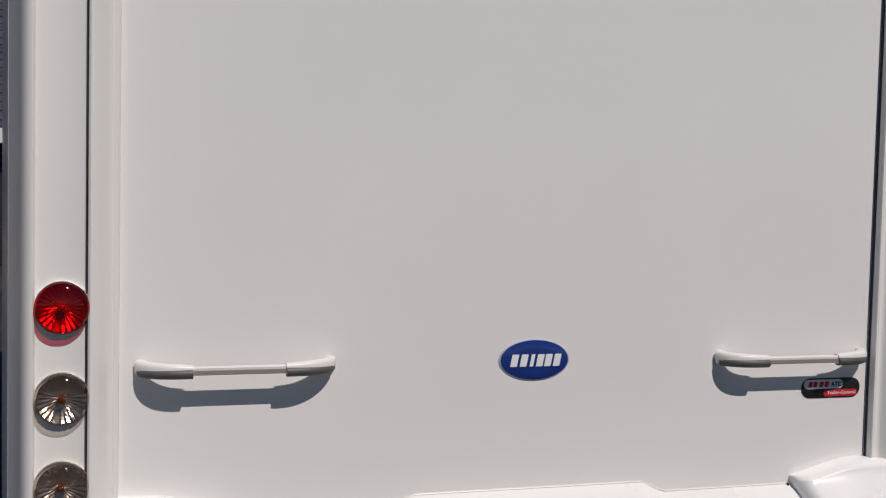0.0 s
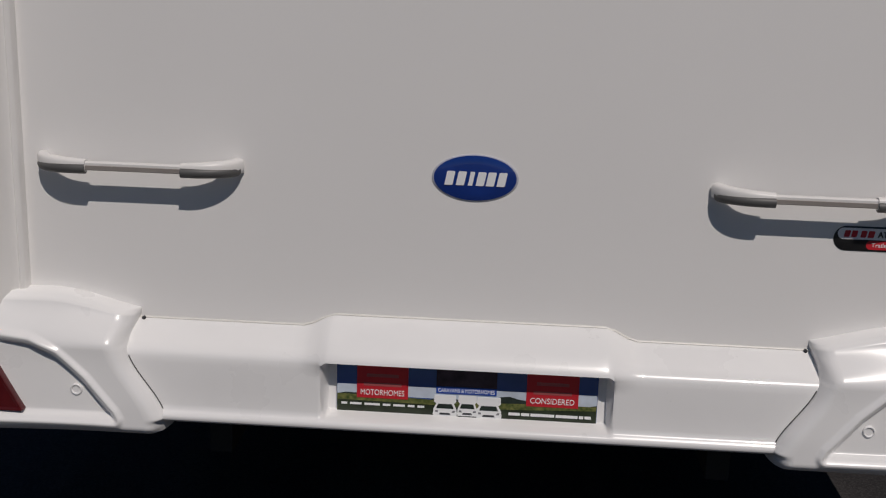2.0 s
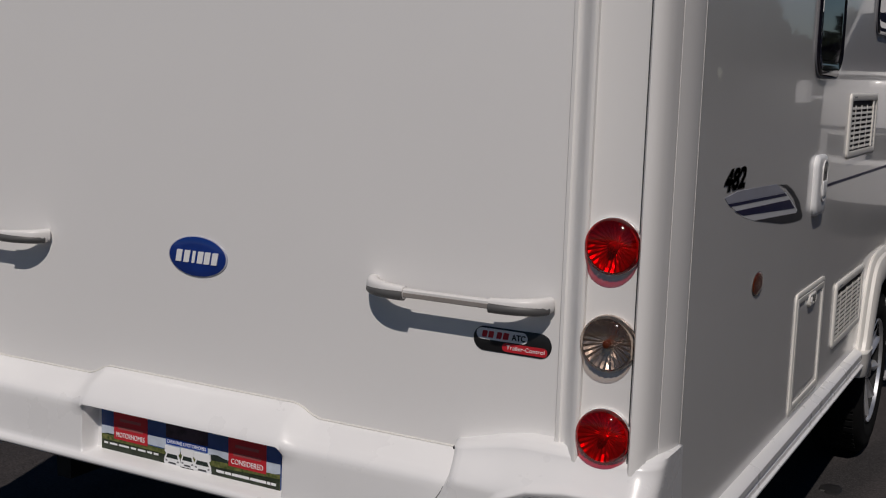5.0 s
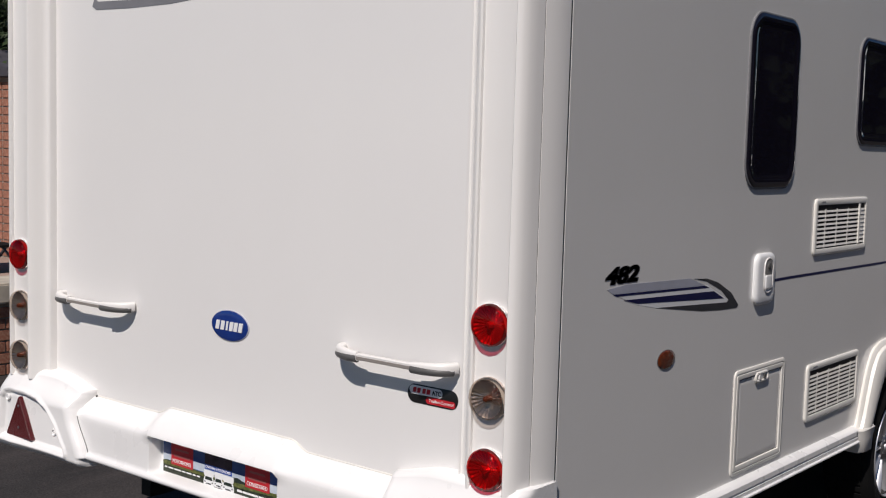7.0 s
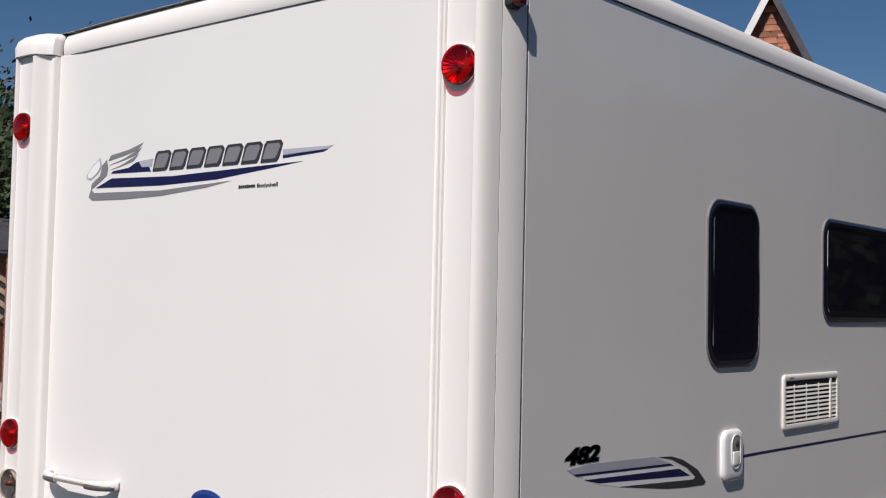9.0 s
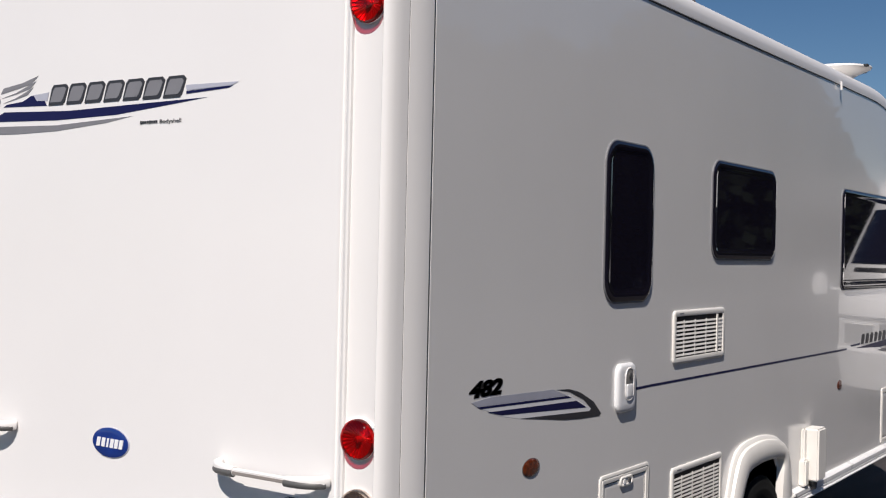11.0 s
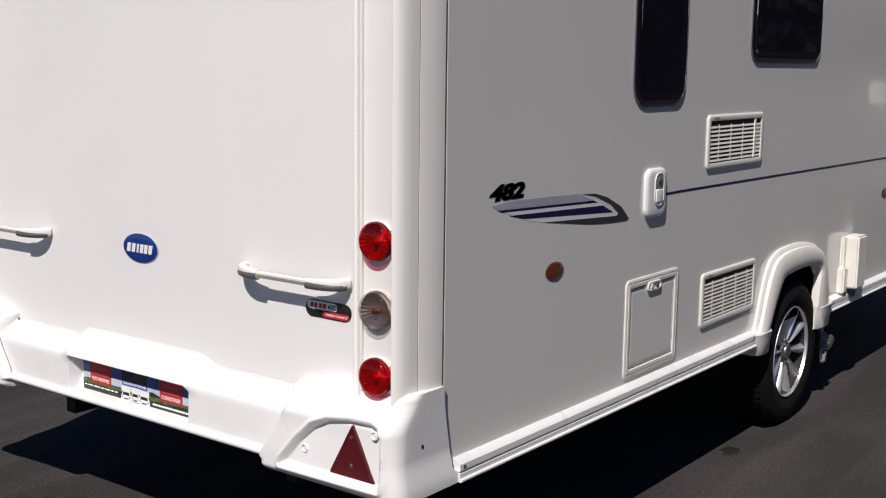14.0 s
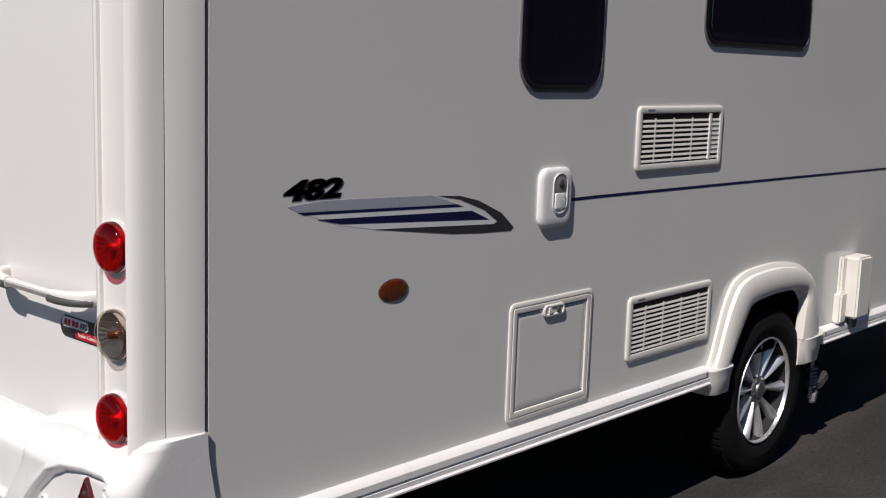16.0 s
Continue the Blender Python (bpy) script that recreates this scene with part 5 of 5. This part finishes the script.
# a motorhome parked ahead, mirrored in the caravan's side
def parked_motorhome():
    c = empty("parked_motorhome", None, (1.52, 12.0, 0))
    tagged(c, "white motorhome parked ahead with a wide dark windscreen", "motorhome")
    cx = 1.52
    shape = [(0.30, 1.06, 9.30), (0.36, 1.10, 9.12), (0.72, 1.12, 9.02), (0.76, 1.12, 9.06), (1.02, 1.12, 9.06), (1.06, 1.12, 9.02), (1.42, 1.11, 9.05), (1.50, 1.10, 9.10),
             (1.80, 1.02, 9.26), (2.10, 0.93, 9.44), (2.25, 0.91, 9.56), (2.42, 0.87, 9.70), (2.50, 0.79, 9.90), (2.54, 0.64, 10.2)]

    def half(z):
        for (a, w0, y0), (b, w1, y1) in zip(shape, shape[1:]):
            if z <= b:
                k = max(0.0, (z - a) / (b - a))
                return w0 + (w1 - w0) * k, y0 + (y1 - y0) * k
        return shape[-1][1:]

    def front(z, u, proud=0.0):
        """A point of the front, u from -1 to 1 across it; the corners curve back."""
        w, y = half(z)
        return V(cx + u * w, y - proud + 0.34 * max(0.0, abs(u) - 0.55) ** 2 / 0.2, z)
    us = [-1 + 2 * i / 32 for i in range(33)]
    bm = bmesh.new()
    loops = []
    for z, w, y in shape:
        loops.append([front(z, u) for u in us] + [V(cx + w, 15.4, z), V(cx - w, 15.4, z)])
    loft(bm, loops, True, True, True)
    part("body", bm, M_PANEL, c, "glossy white body", sharp=30)

    def panel(name, z0, z1, inset, material, proud, label="", u0=-1.0, u1=1.0):
        bm = bmesh.new()
        zs = [z0 + (z1 - z0) * i / 8 for i in range(9)]
        k = [u0 + (u1 - u0) * i / 24 for i in range(25)]
        rows = [[front(z, u * (1 - inset), proud) for u in k] for z in zs]
        back_rows = [[front(z, u * (1 - inset), -0.01) for u in k] for z in zs]
        a = loft(bm, rows, False)
        b = loft(bm, back_rows, False)
        for i in range(8):
            bm.faces.new((a[i][0], a[i + 1][0], b[i + 1][0], b[i][0]))
            bm.faces.new((a[i][-1], a[i + 1][-1], b[i + 1][-1], b[i][-1]))
        for i in range(24):
            bm.faces.new((a[0][i], a[0][i + 1], b[0][i + 1], b[0][i]))
            bm.faces.new((a[-1][i], a[-1][i + 1], b[-1][i + 1], b[-1][i]))
        part(name, bm, material, c, label)
    panel("windscreen", 1.57, 2.11, 0.045, M_ACRYLIC, 0.012, "wide dark windscreen")
    panel("wiper_slot", 1.49, 1.53, 0.12, M_RUBBER, 0.010, "black slot under the windscreen")
    panel("grille", 0.78, 1.00, 0.18, M_DARKGREY, 0.012, "dark grey grille", -0.7, 0.7)
    for s in (-1, 1):
        panel("headlamp", 0.80, 0.98, 0.0, M_BOWL, 0.014, "clear headlamp", s * 0.78 - 0.14, s * 0.78 + 0.14)
        bm = bmesh.new()
        tube(bm, [front(1.30, s), front(1.30, s) + V(s * 0.10, -0.10, 0.02)], 0.018, 8)
        box(bm, Matrix.Translation(front(1.30, s) + V(s * 0.16, -0.12, 0.05)), 0.14, 0.10, 0.24, 0.03)
        part("door_mirror", bm, M_PANEL, c, "white door mirror on a short arm")
        for y in (10.2, 13.4):
            w = bmesh.new()
            disc(w, Matrix.Translation((cx + s * 1.00, y, 0.325)) @ Matrix.Rotation(radians(90), 4, "Y"), [(0.2, -0.09), (0.31, -0.09), (0.325, -0.06), (0.325, 0.06), (0.31, 0.09), (0.2, 0.09)], 40, cap_start=True)
            part("wheel", w, M_TYRE, c)


parked_motorhome()


# ---- planting ----
def tree(x, y, height, spread, seed, leaves=15000, leaf=0.105):
    rng = random.Random(seed)
    t = empty("tree", None, (x, y, 0))
    tagged(t, "dense dark green garden tree in full leaf", "tree", group="trees beyond the wall")
    bm = bmesh.new()
    top = V(x + rng.uniform(-0.3, 0.3), y + rng.uniform(-0.3, 0.3), height * 0.75)
    tube(bm, [V(x, y, -0.02), V(x + 0.05, y, height * 0.2), V(x, y + 0.1, height * 0.45), top], [0.24, 0.18, 0.12, 0.04], 9)
    tips = []
    for k in range(12):
        a, z = k * 2.4 + rng.uniform(-0.3, 0.3), height * rng.uniform(0.22, 0.7)
        r = spread * rng.uniform(0.55, 0.95)
        b = V(x, y, z)
        e = b + V(r * math.cos(a), r * math.sin(a), height * rng.uniform(0.08, 0.25))
        tube(bm, [b, (b + e) / 2 + V(0, 0, 0.15), e], [0.07, 0.045, 0.015], 6)
        tips += [e, (b + e) / 2 + V(0, 0, 0.3)]
    part("trunk", bm, M_BARK, t, "forking brown trunk")
    tips += [top + V(0, 0, height * 0.15), top]
    verts, faces = [], []
    for i in range(leaves):
        c = rng.choice(tips)
        p = c + V(rng.gauss(0, 1), rng.gauss(0, 1), rng.gauss(0, 0.8)) * spread * 0.27
        if p.z < 0.4:
            continue
        n = V(rng.gauss(0, 1), rng.gauss(0, 1), rng.gauss(0.4, 1)).normalized()
        u = n.orthogonal().normalized() * leaf * rng.uniform(0.6, 1.2)
        w = n.cross(u) * 0.55
        k = len(verts)
        verts += [p - u, p - w * 0.9 + u * 0.1, p + u, p + w * 0.9 + u * 0.1]
        faces.append((k, k + 1, k + 2, k + 3))
    me = bpy.data.meshes.new("crown")
    me.from_pydata([tuple(v) for v in verts], [], faces)
    me.materials.append(M_LEAF)
    ob = new("crown", me)
    ob.parent = t
    ob.matrix_parent_inverse = t.matrix_world.inverted()
    ob["label"] = "loose uneven crown of small leaves"


for i, (x, y, hgt, sp) in enumerate(((-24.5, 11.2, 6.6, 3.0), (-20.5, 11.8, 5.2, 2.5), (-28.0, 15.5, 7.6, 3.4), (-23.0, 15.0, 7.0, 3.0), (-31.0, 11.0, 7.6, 3.4), (-28.2, 18.2, 9.6, 2.2))):
    tree(x, y, hgt, sp, 20 + i)


def unseen_hedge():
    """Unseen lines of dark foliage, added to darken the side's reflections and block sky."""
    rng = random.Random(9)
    verts, faces = [], []
    for i in range(30000):
        y = rng.uniform(-14, 95)
        top = 8.2 + 1.0 * math.sin(y * 0.31) + 0.8 * math.sin(y * 0.83 + 1) + rng.uniform(-0.5, 0.5)
        z = top * rng.random() ** 0.7
        x = 19.0 + 0.10 * y + rng.uniform(-1.2, 1.2)
        n = V(rng.gauss(-1, 1), rng.gauss(0, 1), rng.gauss(0.3, 1)).normalized()
        u = n.orthogonal().normalized() * rng.uniform(0.25, 0.55)
        w = n.cross(u) * 0.6
        p = V(x, y, z)
        k = len(verts)
        verts += [tuple(p - u), tuple(p - w), tuple(p + u), tuple(p + w)]
        faces.append((k, k + 1, k + 2, k + 3))
    # second unseen line across the yard, for the dark in the windows
    for i in range(14000):
        x = rng.uniform(3.5, 60)
        top = 3.8 + 8.5 * smooth(9.5, 19.0, x) + 0.7 * math.sin(x * 0.4) + 0.8 * math.sin(x * 0.9 + 1) + rng.uniform(-0.5, 0.5)
        p = V(x, 48 + rng.uniform(-1.2, 1.2), top * rng.random() ** 0.7)
        n = V(rng.gauss(0, 1), rng.gauss(-1, 1), rng.gauss(0.3, 1)).normalized()
        u = n.orthogonal().normalized() * rng.uniform(0.3, 0.65)
        w = n.cross(u) * 0.6
        k = len(verts)
        verts += [tuple(p - u), tuple(p - w), tuple(p + u), tuple(p + w)]
        faces.append((k, k + 1, k + 2, k + 3))
    me = bpy.data.meshes.new("unseen_hedge")
    me.from_pydata(verts, [], faces)
    me.materials.append(M_LEAFDARK)
    tagged(new("unseen_hedge", me), "unseen tall dark foliage that darkens the caravan side's reflections", "hedge", kind="stuff")


unseen_hedge()


# ---- garden at the left of the caravan ----
def garden():
    bm = block(-4.45, -4.15, 0.3, 14.0, -0.02, 0.47)
    wall = tagged(part("garden_wall", bm, M_MORTAR), "low red brick garden wall with cream coping", "wall", kind="structure")
    me = bpy.data.meshes.new("brick")
    bm = bmesh.new()
    box(bm, Matrix.Identity(4), 0.012, 0.215, 0.065, 0.003)
    bm.to_mesh(me)
    bm.free()
    me.materials.append(M_BRICK)
    for r in range(6):
        for k in range(22):
            b = new("brick", me)
            b.parent = wall
            b.matrix_basis = Matrix.Translation((-4.146, 0.42 + 0.225 * k + (0.11 if r % 2 else 0), 0.035 + 0.075 * r))
    part("coping", block(-4.50, -4.10, 0.25, 14.0, 0.47, 0.60, 0.012), M_CREAMSTONE, wall, "cream stone coping")
    tagged(part("terrace", block(-17.0, -4.46, 0.3, 22.0, -0.03, 0.43), M_PAVING), "raised pinkish paved terrace", "terrace", kind="structure")
    tagged(part("lawn", block(-5.6, -4.47, 0.35, 21.0, 0.40, 0.45), M_GRASS), "narrow strip of lawn behind the wall", "lawn", kind="structure")
    s = empty("garden_shed", None, (-13.0, 7.0, 0.43))
    tagged(s, "low brick shed with a slatted timber roof", "shed")
    part("wall", block(-15.8, -12.4, 5.2, 9.6, 0.43, 1.30), M_BRICK, s, "red brick wall")
    part("roof", roof_slab([(-12.1, 5.0, 1.28), (-12.1, 9.8, 1.28), (-14.2, 9.8, 1.95), (-14.2, 5.0, 1.95)], 0.06), M_UNDER, s, "dark roof sheet")
    for k in range(16):
        y = 5.1 + 0.3 * k
        bm = bmesh.new()
        tube(bm, [V(-12.05, y, 1.31), V(-14.2, y + 0.1, 1.99)], 0.05, 4)
        part("slat", bm, M_TIMBER, s, sharp=10)
    p = empty("brick_pier", None, (-7.02, 3.45, 0.43))
    tagged(p, "tall square red brick pier", "pier")
    part("shaft", block(-7.17, -6.87, 3.30, 3.62, 0.43, 2.05), M_MORTAR, p)
    for r in range(21):
        for k in range(2):
            for face in range(2):
                b = new("brick", me)
                b.parent = p
                b.matrix_parent_inverse = p.matrix_world.inverted()
                if face:
                    b.matrix_basis = Matrix.Translation((-7.10 + 0.16 * k, 3.297, 0.48 + 0.075 * r)) @ Matrix.Rotation(radians(90), 4, "Z") @ Matrix.Diagonal((1, 0.66, 1, 1))
                else:
                    b.matrix_basis = Matrix.Translation((-6.867, 3.38 + 0.16 * k, 0.48 + 0.075 * r)) @ Matrix.Diagonal((1, 0.66, 1, 1))
    part("cap", block(-7.24, -6.80, 3.23, 3.69, 2.05, 2.14, 0.01), M_SLATE, p, "dark stone cap")
    h = empty("summer_house", None, (-18.5, 9.5, 0))
    tagged(h, "dark summer house with a slate roof", "shed")
    part("wall", block(-21.0, -16.6, 8.0, 12.0, 0.0, 2.45), M_TIMBER, h, "dark timber wall")
    part("roof", roof_slab([(-16.2, 7.6, 2.4), (-16.2, 12.4, 2.4), (-18.8, 12.4, 3.2), (-18.8, 7.6, 3.2)], 0.1), M_SLATE, h, "dark slate roof")
    part("roof", roof_slab([(-18.8, 7.6, 3.2), (-18.8, 12.4, 3.2), (-21.4, 12.4, 2.4), (-21.4, 7.6, 2.4)], 0.1), M_SLATE, h)


garden()


def folding_chair():
    c = empty("folding_chair", None, (-6.1, 2.55, 0.43))
    tagged(c, "black folding garden chair on the terrace", "chair")
    ox, oy, oz = -6.1, 2.55, 0.432
    for s in (-0.24, 0.24):
        bm = bmesh.new()
        tube(bm, [V(ox + 0.25, oy + s, oz), V(ox - 0.05, oy + s, oz + 0.186), V(ox - 0.25, oy + s, oz + 0.384), V(ox - 0.36, oy + s, oz + 0.527)], 0.012, 8)
        part("frame_tube", bm, M_STEEL, c)
        bm = bmesh.new()
        tube(bm, [V(ox - 0.25, oy + s * 1.05, oz), V(ox + 0.0, oy + s * 1.05, oz + 0.198), V(ox + 0.22, oy + s * 1.05, oz + 0.223)], 0.012, 8)
        part("leg", bm, M_STEEL, c)
    bm = bmesh.new()
    plate(bm, Matrix.Translation((ox, oy, oz + 0.211)), [(-0.22, -0.23), (0.24, -0.23), (0.24, 0.23), (-0.22, 0.23)], 0, 0.02)
    part("seat", bm, M_CHAIRCLOTH, c, "black fabric seat")
    bm = roof_slab([(ox - 0.16, oy - 0.23, oz + 0.260), (ox - 0.16, oy + 0.23, oz + 0.260), (ox - 0.36, oy + 0.23, oz + 0.533), (ox - 0.36, oy - 0.23, oz + 0.533)], 0.02)
    part("backrest", bm, M_CHAIRCLOTH, c, "black fabric back")


folding_chair()


# ---- roof fitting of the caravan ----
def roof_aerial():
    a = empty("roof_aerial", caravan)
    a["label"] = "white saucer-shaped television aerial on the roof"
    bm = bmesh.new()
    m = Matrix.Translation((0.92, 4.50, 2.615)) @ Matrix.Rotation(radians(3), 4, "X")
    disc(bm, m, [(0.055, -0.02), (0.06, 0.03), (0.085, 0.055), (0.13, 0.078), (0.18, 0.098), (0.188, 0.108), (0.185, 0.118), (0.15, 0.124), (0.05, 0.128)], 40, sx=0.95, sy=1.15)
    part("dish", bm, M_POST, a, "white moulded saucer")
    for x, y, z in ((1.085, 4.42, 2.722), (1.00, 4.70, 2.728)):
        bm = bmesh.new()
        box(bm, Matrix.Translation((x, y, z)), 0.04, 0.03, 0.014, 0.003)
        part("bracket", bm, M_RUBBER, a, "small black bracket")
    bm = bmesh.new()
    tube(bm, [V(1.128, 3.80, 2.545), V(1.13, 3.80, 2.500)], 0.006, 6)
    part("gutter_spout", bm, M_POST, caravan, "small white gutter spout")


roof_aerial()


# ---- marks on the asphalt ----
def oil_stain(x, y, r, seed):
    rng = random.Random(seed)
    bm = bmesh.new()
    ring = [(x + r * (1 + rng.uniform(-0.25, 0.25)) * math.cos(a * 0.35) * 0.75, y + r * (1 + rng.uniform(-0.25, 0.25)) * math.sin(a * 0.35)) for a in range(18)]
    loft(bm, [[V(a, b, 0.0005) for a, b in ring], [V(x + (a - x) * 0.9, y + (b - y) * 0.9, 0.004) for a, b in ring]], True, False, True)
    tagged(part("oil_stain", bm, M_OIL), "small dark oil stain soaked into the asphalt", "stain")


M_OIL = mat("old_oil", (0.014, 0.013, 0.013), 0.6, vary=0.3, scale=20)
oil_stain(1.09, 2.13, 0.055, 3)
